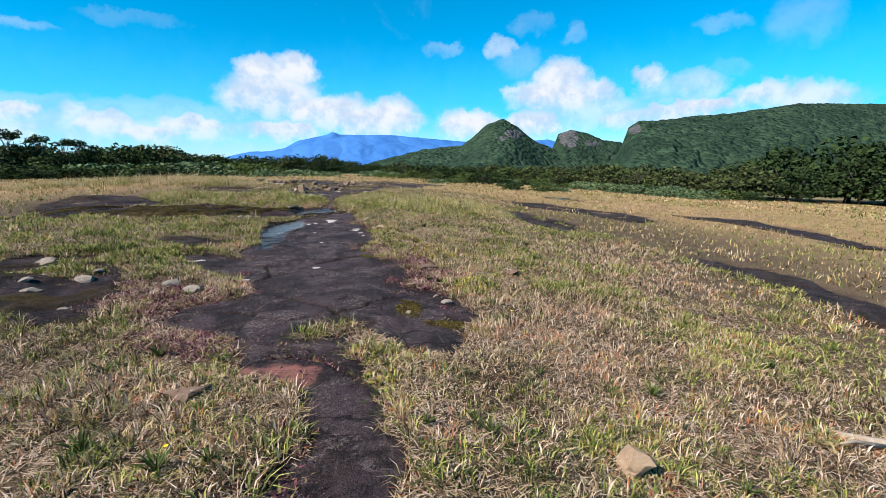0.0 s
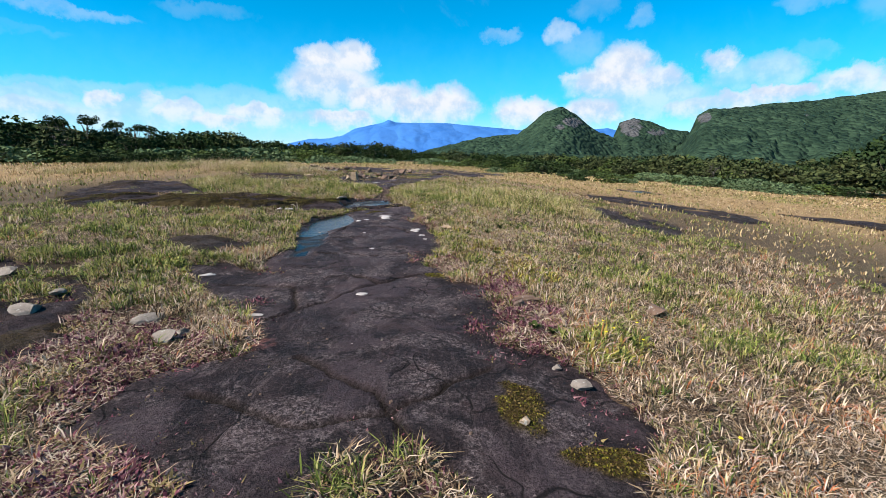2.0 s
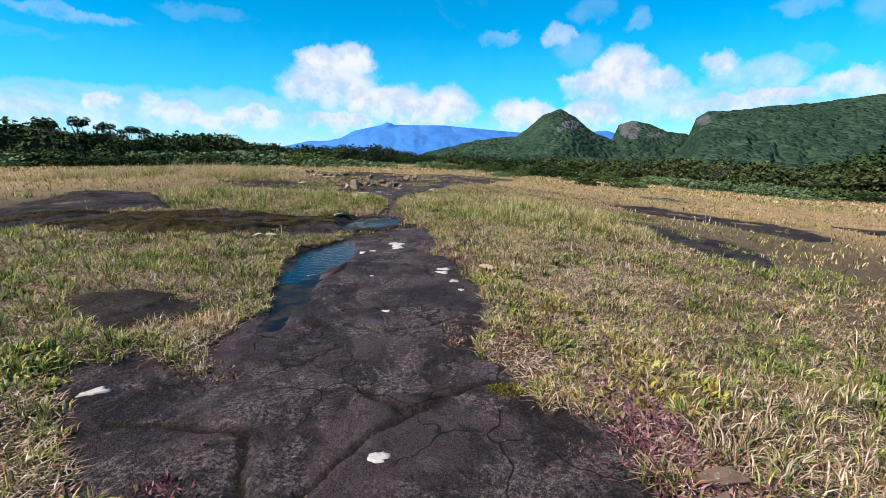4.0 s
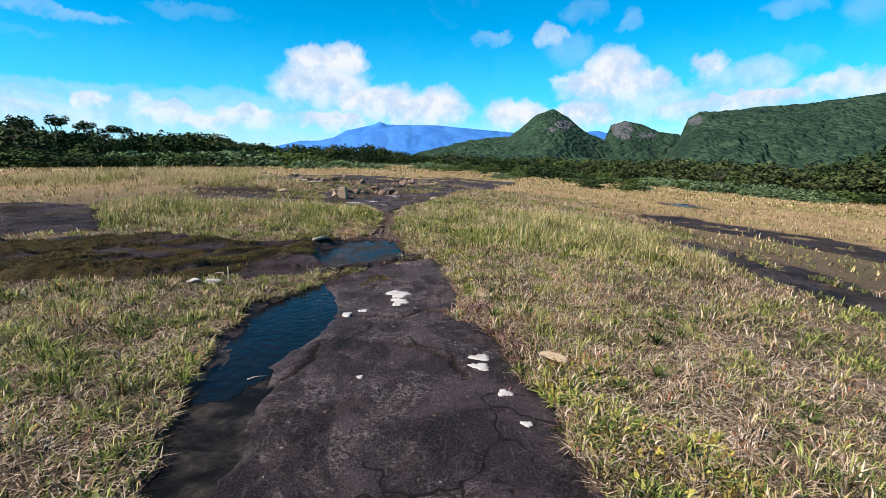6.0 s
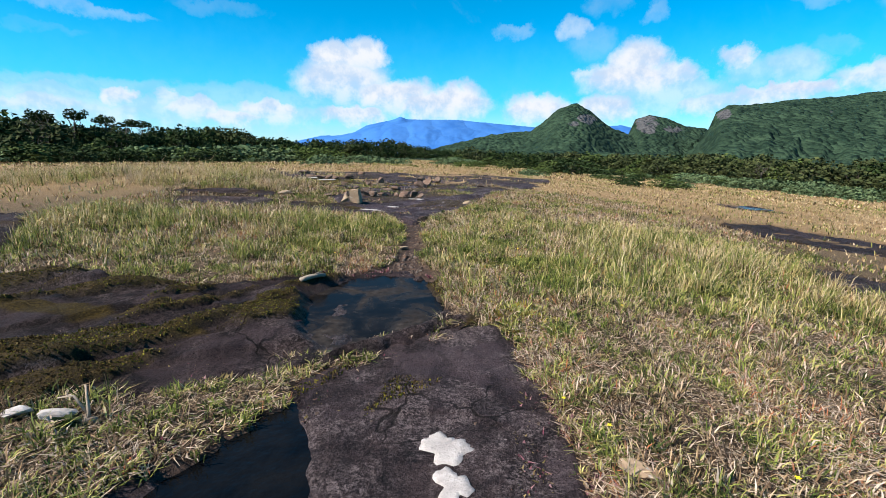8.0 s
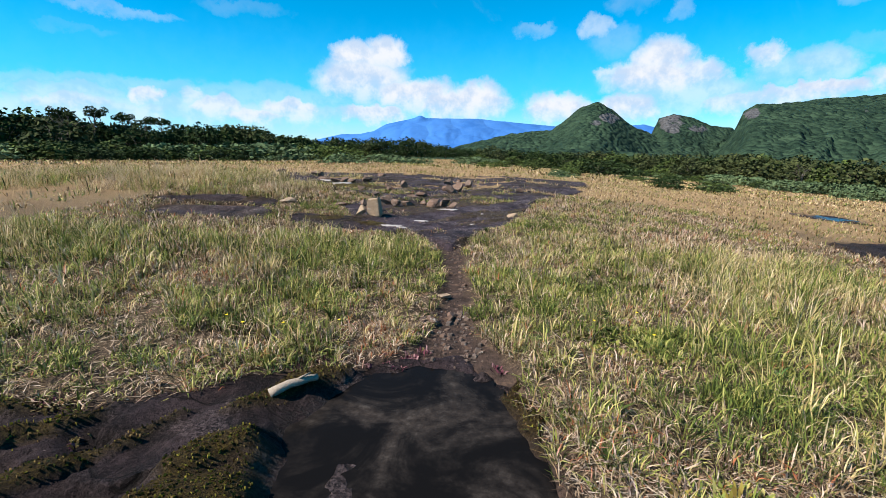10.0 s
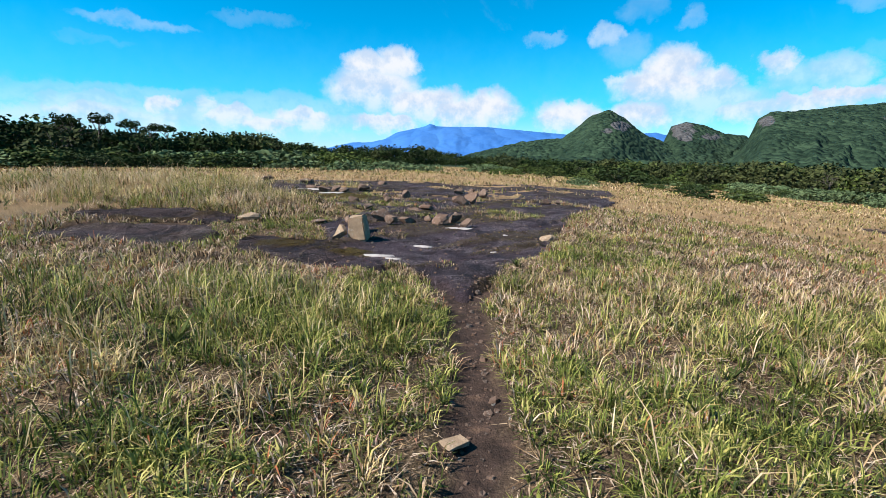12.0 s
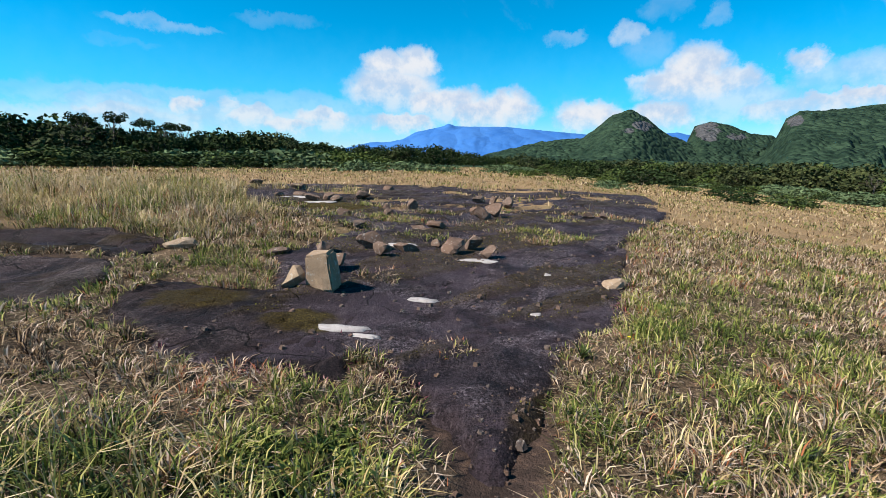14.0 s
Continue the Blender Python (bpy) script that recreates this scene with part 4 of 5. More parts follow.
for k in range(60):                                    # low shrubs in front of the belt
    y = RNG.uniform(64, 135)
    x = RNG.uniform(46, 58) - max(0.0, y - 100) * 0.42
    plant_tree("silver" if k % 2 else "bush", x, y, RNG.uniform(1.0, 2.2), 1.3)
for x, y, h in ((74, 76, 9.5), (80, 83, 12), (86, 76, 13), (90, 70, 12.5), (79, 68, 9.0), (96, 78, 13), (70, 70, 7), (84, 66, 10), (92, 64, 11), (74, 84, 9.5), (100, 72, 12)):
    plant_tree("round", x, y, h, 1.0)


# ---- grass ----
def tall_mask(x, y):
    west = sstep(16.3, 17.0, y) * sstep(21.0, 19.8, y) * sstep(-0.8, -1.2, x) * sstep(-8.5, -6, x) * (0.45 + 0.55 * sstep(17.5, 19.5, y) * sstep(-1.6, -2.8, x))
    west2 = sstep(23.8, 25.0, y) * sstep(34.0, 30.0, y) * sstep(-3.6, -5.0, x) * sstep(-19, -15, x)
    east = sstep(14.8, 16.2, y) * sstep(22.5, 20.0, y) * sstep(-0.45, 0.15, x) * sstep(7.0, 4.5, x) * (0.5 + 0.5 * sstep(0.8, 2.2, x))
    return np.maximum(np.maximum(west, west2), east * 0.85)


def blades(name, x, y, z, h, w, lean, turn, tone, mat, label, category="grass"):
    """Tapered bent blades in one mesh."""
    n = len(x)
    rng = np.random.default_rng(n)
    dx, dy = np.cos(turn), np.sin(turn)
    twist = turn + np.pi / 2 + rng.normal(0, 0.5, n)
    sx, sy = np.cos(twist) * w / 2, np.sin(twist) * w / 2
    up = np.sqrt(np.clip(1 - lean ** 2 * 0.75, 0.05, 1))
    v = np.zeros((n, 5, 3), np.float32)
    base = np.stack([x, y, z - 0.01], 1)
    mid = np.stack([x + dx * lean * h * 0.38, y + dy * lean * h * 0.38, z + h * up * 0.62], 1)
    tip = np.stack([x + dx * lean * h, y + dy * lean * h, z + h * up * (1 - 0.25 * lean)], 1)
    side = np.stack([sx, sy, np.zeros(n)], 1)
    v[:, 0], v[:, 1] = base - side * 0.8, base + side * 0.8
    v[:, 2], v[:, 3] = mid - side, mid + side
    v[:, 4] = tip
    i0 = (np.arange(n) * 5)[:, None]
    loops = np.concatenate([i0 + np.array([[0, 1, 3, 2]]), i0 + np.array([[2, 3, 4]])], 1).astype(np.int32).reshape(-1)
    me = bpy.data.meshes.new(name)
    me.vertices.add(n * 5)
    me.vertices.foreach_set("co", v.reshape(-1))
    me.loops.add(len(loops))
    me.loops.foreach_set("vertex_index", loops)
    me.polygons.add(n * 2)
    me.polygons.foreach_set("loop_start", (np.arange(n)[:, None] * 7 + np.array([[0, 4]])).astype(np.int32).reshape(-1))
    me.polygons.foreach_set("loop_total", np.tile(np.array([4, 3], np.int32), n))
    me.attributes.new("tone", "FLOAT", "POINT").data.foreach_set("value", np.repeat(tone, 5).astype(np.float32))
    me.update(calc_edges=True)
    me.materials.append(mat)
    return tagged(new(name, me), label, category, kind="stuff")


def meadow(name, xlo, xhi, ylo, yhi, per_m2, each, h, w, mat, label, keep, seed, spread=0.05, gap=0.0, flat=0.25, up=1.0):
    rng = np.random.default_rng(seed)
    n = int((xhi - xlo) * (yhi - ylo) * per_m2)
    tx, ty = rng.uniform(xlo, xhi, n), rng.uniform(ylo, yhi, n)
    dens = keep(tx, ty)
    tuft = 1.0 if flat == 1.0 else 0.5 + 0.5 * sstep(0.40, 0.56, fbm(tx * 4.2, ty * 4.2, 57, 3))
    ok = (rng.random(n) < dens * np.where(ty < 26, tuft, 1.0))
    tx, ty = tx[ok], ty[ok]
    ok = (bare_rock(tx, ty) > gap) & (trail_mask(tx, ty) > gap * 0.5)
    if mat is not M_PURPLE:
        ok &= rng.random(len(tx)) > 0.92 * patches(tx, ty, PURPLE_AT)
    tx, ty = tx[ok], ty[ok]
    m = len(tx)
    tall = tall_mask(tx, ty)
    vary = 0.5 + 0.6 * sstep(0.25, 0.8, fbm(tx * 1.2, ty * 1.2, 71)) + 0.5 * sstep(0.42, 0.64, fbm(tx * 4.2, ty * 4.2, 57, 3))
    th = h * vary * rng.uniform(0.75, 1.25, m) * (1 + up * 1.9 * tall)
    tone = 0.62 * rng.random(m) + 0.38 * fbm(tx * 1.7, ty * 1.7, 73) + 0.22 * sstep(6.5, 12.0, ty) * sstep(22.0, 19.5, ty) + 0.22 * sstep(-0.6, -1.3, tx) * sstep(14.5, 13.5, ty)
    rep = lambda a: np.repeat(a, each)
    k = m * each
    ang = rng.uniform(0, 2 * np.pi, k)
    rad = np.abs(rng.normal(0, 1, k)) * spread
    x, y = rep(tx) + np.cos(ang) * rad, rep(ty) + np.sin(ang) * rad
    z = np.repeat(np.maximum(ground_height(tx, ty), land(tx, ty) - 0.02) if gap < -0.3 else ground_height(tx, ty), each)
    lean = np.clip(rng.normal(0.68, 0.28, k), 0.05, 1.05)
    lying = rng.random(k) < flat * (1 - 0.7 * rep(tall))
    lean = np.where(lying, rng.uniform(0.9, 1.12, k), lean)
    hh = rep(th) * rng.uniform(0.55, 1.15, k) * np.where(lying, 1.25, 1.0)
    ww = w * rng.uniform(0.6, 1.5, k)
    return blades(name, x, y, z, hh, ww, lean, ang + np.where(lying, rng.uniform(0, 6.3, k), rng.normal(0, 0.6, k)), rep(tone), mat, label)


def litter(name, xlo, xhi, ylo, yhi, per_m2, seed):
    """Slivers of dead straw lying every way on the ground, one thin triangle each."""
    rng = np.random.default_rng(seed)
    n = int((xhi - xlo) * (yhi - ylo) * per_m2)
    x, y = rng.uniform(xlo, xhi, n), rng.uniform(ylo, yhi, n)
    share = np.interp(off(x, y), [2.2, 6.2], [1.0, 0.22]) * (0.25 + 0.75 * sstep(16.5, 15.0, y)) * (off(x, y) < 6.2)
    x, y = np.stack([x, y])[:, rng.random(n) < share]
    ok = (bare_rock(x, y) > 0.0) & (trail_mask(x, y) > 0.0)
    x, y = x[ok], y[ok]
    n = len(x)
    turn, size, wide = rng.uniform(0, 2 * np.pi, n), rng.uniform(0.03, 0.11, n), rng.uniform(0.002, 0.0055, n)
    z = ground_height(x, y) + rng.uniform(0.002, 0.03, n)
    dx, dy = np.cos(turn), np.sin(turn)
    v = np.empty((n, 3, 3), np.float32)
    v[:, 0] = np.stack([x - dy * wide, y + dx * wide, z], 1)
    v[:, 1] = np.stack([x + dy * wide, y - dx * wide, z], 1)
    v[:, 2] = np.stack([x + dx * size, y + dy * size, z + size * rng.uniform(-0.1, 0.45, n)], 1)
    me = bpy.data.meshes.new(name)
    me.vertices.add(n * 3)
    me.vertices.foreach_set("co", v.reshape(-1))
    me.loops.add(n * 3)
    me.loops.foreach_set("vertex_index", np.arange(n * 3, dtype=np.int32))
    me.polygons.add(n)
    me.polygons.foreach_set("loop_start", np.arange(0, n * 3, 3, dtype=np.int32))
    me.polygons.foreach_set("loop_total", np.full(n, 3, np.int32))
    me.attributes.new("tone", "FLOAT", "POINT").data.foreach_set("value", np.repeat(rng.random(n), 3).astype(np.float32))
    me.update(calc_edges=True)
    me.materials.append(M_LITTER)
    return tagged(new(name, me), "flattened dry straw between the tufts", "straw", kind="stuff")


def path_x(y):
    return np.interp(y, [0, 4, 8, 12, 16, 21], [1.35, 0.8, 0.25, -0.2, -0.6, -0.75])


def off(x, y):
    return np.abs(x - path_x(y))


LABEL = "dry straw and green meadow grass in tufts"
meadow("grass_near", -4.4, 6.2, 0.6, 24.5, 225, 14, 0.098, 0.0068, M_GRASS, LABEL, lambda x, y: ((off(x, y) < 3.3) | ((off(x, y) < 4.8) & (y < 8.5))) * np.interp(off(x, y), [1.6, 3.3], [1.0, 0.7]), 101, 0.028, 0.0, 0.3, 0.22)
litter("straw_litter", -6.5, 7.5, 0.6, 24.5, 2600, 108)
meadow("grass_beside", -8, 10, 1.0, 30, 92, 11, 0.11, 0.0095, M_GRASS, LABEL, lambda x, y: (((off(x, y) > 3.2) | (y > 24.3)) & (off(x, y) < 8.5)) * np.interp(off(x, y), [3.2, 8.5], [1.0, 0.7]), 102, 0.04, 0.0, 0.35, 0.4)
meadow("grass_wide", -28, 40, 4, 62, 12, 4, 0.13, 0.020, M_DRY, "short dry brown meadow grass", lambda x, y: ((off(x, y) > 8.2) | (y > 29)) * np.interp(np.hypot(x, y - 12), [10, 45], [1.0, 0.5]), 103, 0.10, 0.22, 0.15, 0.8)
meadow("grass_far", -70, 75, 30, 130, 1.0, 5, 0.22, 0.08, M_DRY, "short dry brown meadow grass", lambda x, y: (np.hypot(x, y - 12) > 42) * 1.0, 104, 0.35, 0.2, 0.1, 0.0)
meadow("grass_tall", -19, 7, 14.5, 34, 125, 11, 0.11, 0.0062, M_TALL, "tall golden and green grass in thick stands", lambda x, y: tall_mask(x, y) ** 0.7 * sstep(0.25, 0.7, fbm(x * 1.4, y * 1.4, 79)) * np.interp(y, [22, 24], [1.0, 0.38]), 105, 0.045, 0.05, 0.05, 1.15)
meadow("grass_seed_stems", -19, 7, 14.5, 34, 62, 4, 0.15, 0.0055, M_STEM, "thin golden seed stems above the grass", lambda x, y: tall_mask(x, y) * sstep(0.4, 0.75, fbm(x * 0.9, y * 0.9, 83)), 106, 0.06, 0.08, 0.0, 1.1)
meadow("low_purple_plants", -3, 3.2, 1, 24, 850, 8, 0.045, 0.013, M_PURPLE, "low purple-brown leaves along the rock's rim",
       lambda x, y: sstep(0.3, 0.0, pool_dip(x, y)) * np.maximum(patches(x, y, PURPLE_AT), 0.4 * sstep(0.25, 0.05, bare_rock(x, y)) * sstep(0.45, 0.6, fbm(x * 1.3, y * 1.3, 77))), 107, 0.03, -0.35, 0.4, 0.0)


HERBS = [(1.9, 8.9, 0.8, 0.8), (1.65, 9.9, 0.45, 0.6), (2.2, 8.0, 0.5, 0.4), (1.25, 8.2, 0.25, 0.3), (1.45, 10.8, 0.4, 0.4), (0.85, 17.0, 0.45, 0.35), (0.75, 14.9, 0.3, 0.5), (-1.6, 20.3, 0.5, 0.4), (1.25, 3.4, 0.2, 0.5), (2.5, 6.1, 0.4, 0.4), (-2.2, 8.1, 0.4, 0.4)]
meadow("low_herbs", -3, 3.5, 2, 22, 500, 6, 0.075, 0.019, M_HERB, "low olive and yellow-green leafy herbs", lambda x, y: 0.9 * patches(x, y, HERBS), 109, 0.03, -0.03, 0.15, 0.0)


def moss_tufts(name, x0, x1, y0, y1, per_m2, sheet, mask, seed):
    rng = np.random.default_rng(seed)
    n = int((x1 - x0) * (y1 - y0) * per_m2)
    x, y = rng.uniform(x0, x1, n), rng.uniform(y0, y1, n)
    ok = (rng.random(n) < mask(x, y)) & (bare_rock(x, y) < 0.0) & (pool_dip(x, y) < 0.3)
    x, y = x[ok], y[ok]
    n = len(x)
    return blades(name, x, y, HEIGHTS[sheet](x, y), rng.uniform(0.005, 0.016, n), rng.uniform(0.006, 0.016, n), rng.uniform(0.2, 0.9, n), rng.uniform(0, 6.3, n),
                  rng.random(n), M_MOSS, "short dark olive moss on bare rock", "moss")


moss_tufts("moss_rows", -8, 0, 13, 16.6, 3600, "rock_west", lambda x, y: moss_rows(x, y) * 0.9, 301)
moss_tufts("moss_cushions", -2, 2.5, 3.5, 9, 9000, "rock_main", lambda x, y: patches(x, y, MOSS), 302)
moss_tufts("moss_ahead", -5, 1, 21, 30, 700, "rock_ahead", lambda x, y: moss_rows(x, y) * 0.8, 303)


# ---- loose stones ----
def stone_mesh(rng, size, flat=0.7, cuts=9, detail=2):
    """A lump cut by planes, as broken rock is; its base lies at z = 0."""
    bm = bmesh.new()
    bmesh.ops.create_icosphere(bm, subdivisions=detail, radius=1.0)
    planes = []
    for _ in range(cuts):
        n = Vector(rng.normal(size=3)).normalized()
        planes.append((n, rng.uniform(0.30, 0.66)))
    for v in bm.verts:
        for n, d in planes:
            k = v.co.dot(n) - d
            if k > 0:
                v.co -= n * k
        v.co += Vector(rng.normal(size=3)) * 0.02
    sx, sy, sz = size
    lo = min(v.co.z for v in bm.verts)
    ex = [max(abs(v.co[i]) for v in bm.verts) for i in range(3)]
    hi = max(v.co.z for v in bm.verts)
    for v in bm.verts:
        v.co = Vector((v.co.x / ex[0] * sx / 2, v.co.y / ex[1] * sy / 2, (v.co.z - lo) / (hi - lo) * sz))
    return bm


SRNG = np.random.default_rng(21)


def stone(x, y, size, mat, label, turn=0.0, sink=0.02, name="stone", group=""):
    bm = stone_mesh(SRNG, size)
    ob = part(name, bm, mat, None, smooth=False)
    p = np.array([x]), np.array([y])
    turf = float(bare_rock(*p)[0]) > 0
    base = float(ground_height(*p)[0]) + (0.02 if turf else 0) if turf or y > 16.5 and y < 20.6 else rock_top(x, y)
    ob.matrix_basis = pose(x, y, base - sink, 0, 0, turn)
    return tagged(ob, label, "stone", group)


def rock_top(x, y):
    """Highest of the rock sheets at one place."""
    p = np.array([x]), np.array([y])
    return max(float(f(*p)[0]) for f in HEIGHTS.values())


def upright(x, y, size, mat, label, turn):
    """A squared block set on end, broken at the top."""
    bm = bmesh.new()
    bmesh.ops.create_cube(bm, size=1.0)
    bmesh.ops.bevel(bm, geom=bm.edges[:], offset=0.07, segments=2, affect="EDGES")
    bmesh.ops.subdivide_edges(bm, edges=bm.edges[:], cuts=2, use_grid_fill=True)
    for v in bm.verts:
        v.co.z += 0.5
        v.co.x *= 1 - 0.12 * v.co.z
        v.co.z += 0.10 * v.co.x * v.co.z
        v.co += Vector((noise.noise(v.co * 3.1), noise.noise(v.co * 3.1 + Vector((7, 0, 0))), noise.noise(v.co * 2.3 + Vector((0, 9, 0))))) * 0.07
        v.co = Vector((v.co.x * size[0], v.co.y * size[1], v.co.z * size[2]))
    ob = part("stone_block", bm, mat, None, smooth=False)
    ob.matrix_basis = pose(x, y, rock_top(x, y) - 0.03, 3, -3, turn)
    return tagged(ob, label, "stone")


upright(-2.36, 22.95, (0.29, 0.18, 0.38), M_PALE, "pale brown squared stone block standing upright", -10)
stone(-2.66, 22.92, (0.24, 0.26, 0.24), M_PALE, "small pale stone beside the upright block", 30)
G = "loose stones on the rock sheet"
for x, y, a, b, c, t in ((-2.55, 23.7, 0.34, 0.3, 0.2, 10), (-2.4, 24.9, 0.42, 0.35, 0.26, 20), (-2.13, 24.5, 0.36, 0.28, 0.2, -30), (-1.9, 24.95, 0.42, 0.26, 0.16, 5), (-1.3, 25.15, 0.40, 0.34, 0.22, 40),
                         (-1.02, 25.5, 0.34, 0.3, 0.24, 70), (-0.82, 25.05, 0.30, 0.26, 0.2, 15), (-1.55, 25.5, 0.22, 0.2, 0.14, 0), (-1.7, 26.9, 0.44, 0.3, 0.16, 12), (-2.0, 26.6, 0.3, 0.3, 0.12, 50),
                         (-2.56, 29.2, 0.26, 0.22, 0.26, 0), (-2.85, 28.1, 0.3, 0.26, 0.2, 33), (-3.0, 28.6, 0.24, 0.2, 0.16, 80), (-0.95, 28.5, 0.42, 0.32, 0.3, 25), (-0.75, 28.9, 0.36, 0.3, 0.34, -20), (-1.1, 29.3, 0.3, 0.3, 0.22, 61),
                         (-0.43, 30.8, 0.36, 0.34, 0.3, 5), (-0.75, 31.4, 0.34, 0.3, 0.3, 45), (-1.1, 32.0, 0.5, 0.34, 0.22, 10), (1.35, 29.3, 0.34, 0.26, 0.16, 0), (1.7, 29.4, 0.28, 0.2, 0.14, 20), (-4.05, 30.4, 0.46, 0.36, 0.26, 30),
                         (-4.35, 29.3, 0.4, 0.34, 0.18, 70), (-4.7, 29.8, 0.34, 0.26, 0.2, 15), (-4.9, 29.2, 0.44, 0.3, 0.16, -10), (-5.48, 30.1, 0.5, 0.4, 0.14, 5), (-5.9, 29.7, 0.4, 0.3, 0.12, 66), (-6.3, 31.8, 0.5, 0.3, 0.2, 12),
                         (-8.3, 33.0, 0.6, 0.5, 0.2, 0), (-4.1, 33.3, 0.5, 0.3, 0.16, 40), (-3.6, 27.5, 0.3, 0.24, 0.16, 5), (-3.0, 26.3, 0.26, 0.2, 0.13, 75), (-3.4, 24.2, 0.3, 0.24, 0.1, 15), (-2.9, 24.4, 0.28, 0.24, 0.16, 33)):
    stone(x, y, (a, b, c), M_STONE, "rough dark brown stone lying on bare rock", t, group=G)
stone(0.56, 23.75, (0.26, 0.2, 0.1), M_PALE, "pale flat stone at the grass edge", 10)
stone(-4.53, 24.1, (0.55, 0.3, 0.12), M_PALE, "flat tilted pale stone in the grass", 20)
stone(2.74, 2.19, (0.26, 0.24, 0.14), M_PALE, "angular pale stone in dry grass", 20)
stone(1.36, 11.12, (0.24, 0.36, 0.10), M_PALE, "pale rounded stone at the rock's rim", 12)
stone(0.92, 12.83, (0.22, 0.17, 0.06), M_PALE, "flat pale stone in the grass", -18)
stone(-1.0, 5.92, (0.20, 0.14, 0.10), M_GREY, "pale grey stone among purple leaves", 0)
stone(-1.36, 6.34, (0.30, 0.2, 0.07), M_GREY, "flat grey stone among purple leaves", 20)
stone(-0.93, 6.05, (0.13, 0.10, 0.07), M_GREY, "small grey stone among purple leaves", 50)
stone(-0.02, 3.2, (0.34, 0.24, 0.08), M_STONE, "flat grey stone sunk in dry grass", 5)
stone(2.07, 7.06, (0.32, 0.12, 0.07), M_STONE, "long grey stone slab at the rock's rim", 15)
stone(1.96, 6.85, (0.16, 0.12, 0.08), M_STONE, "small grey stone at the rock's rim", 35)
stone(2.13, 5.35, (0.20, 0.13, 0.07), M_GREY, "whitish stone on dark rock", -15)
stone(2.02, 5.62, (0.12, 0.1, 0.06), M_GREY, "whitish stone on dark rock", 25)
stone(1.62, 4.82, (0.08, 0.09, 0.05), M_PALE, "pale angular pebble on moss", 25)
for x, y, a, b, c, t in ((-2.4, 6.38, 0.30, 0.22, 0.09, 15), (-2.76, 5.95, 0.26, 0.2, 0.06, 50), (-3.6, 7.5, 0.34, 0.24, 0.09, -20), (-3.1, 6.3, 0.22, 0.18, 0.08, 70), (-2.6, 6.9, 0.2, 0.16, 0.07, 5), (-2.1, 5.3, 0.2, 0.13, 0.06, 33), (-3.3, 7.0, 0.4, 0.2, 0.08, 10)):
    stone(x, y, (a, b, c), M_GREY, "pale grey lichened stone on dark rock", t, group="grey stones on the old rock")
stone(-3.1, 6.7, (0.3, 0.2, 0.06), M_STONE, "grey flat stone on dark rock", 15)
stone(-2.44, 13.12, (0.20, 0.14, 0.07), M_LICHEN, "white stone in grass beside the puddle", 5)
stone(-2.2, 13.1, (0.24, 0.14, 0.08), M_LICHEN, "white stone in grass beside the puddle", 25)
stone(3.42, 7.05, (0.24, 0.2, 0.12), M_STONE, "grey stone half hidden in dry grass", 45)
stone(2.7, 5.25, (0.13, 0.1, 0.05), M_PALE, "orange-brown stone in dry grass", 5)
stone(-0.8, 17.45, (0.14, 0.11, 0.07), M_STONE, "grey stone on the dirt trail", 5)
stone(-0.62, 17.6, (0.2, 0.12, 0.07), M_STONE, "brown stone on the dirt trail", 65)
stone(-0.7, 18.2, (0.18, 0.12, 0.06), M_PALE, "tan stone on the dirt trail", 35)


def scatter_pebbles():
    """Gravel on the trail and the rock, in one mesh."""
    verts, faces = [], []
    rng = np.random.default_rng(5)
    spots = [(rng.normal(-0.58, 0.16), rng.uniform(16.5, 21.4), 0.008 * math.exp(rng.normal() * 0.6)) for _ in range(900)]
    spots += [(rng.normal(-0.62, 0.25), rng.uniform(16.7, 17.8), rng.uniform(0.012, 0.04)) for _ in range(150)]
    spots += [(rng.uniform(-1.5, 1.7), rng.uniform(2.5, 14), rng.uniform(0.006, 0.018)) for _ in range(260)]
    spots += [(rng.uniform(-3, 1), rng.uniform(21.3, 27), rng.uniform(0.012, 0.035)) for _ in range(260)]
    px, py = np.array([s[0] for s in spots]), np.array([s[1] for s in spots])
    dry = pool_dip(px, py) < 0.05
    top = np.max([f(px, py) for f in HEIGHTS.values()], axis=0)
    top = np.where((py > 16.7) & (py < 20.6), ground_height(px, py), top)
    for (x, y, r), fine, z in zip(spots, dry, top.tolist()):
        if not fine:
            continue
        i = len(verts)
        for k in range(5):
            a = k * 1.2566 + rng.normal() * 0.2
            verts.append((x + math.cos(a) * r * rng.uniform(0.8, 1.2), y + math.sin(a) * r * rng.uniform(0.6, 1.1), z - 0.01))
        for k in range(5):
            a = k * 1.2566 + rng.normal() * 0.2
            verts.append((x + math.cos(a) * r * 0.7, y + math.sin(a) * r * 0.6, z + r * rng.uniform(0.25, 0.8)))
        faces += [(i + k, i + (k + 1) % 5, i + 5 + (k + 1) % 5, i + 5 + k) for k in range(5)] + [tuple(i + 5 + k for k in range(5))]
    return mesh_object("gravel", verts, faces, M_GRAVEL, smooth=False)


tagged(scatter_pebbles(), "small grey and tan gravel on trail and rock", "gravel", kind="stuff")


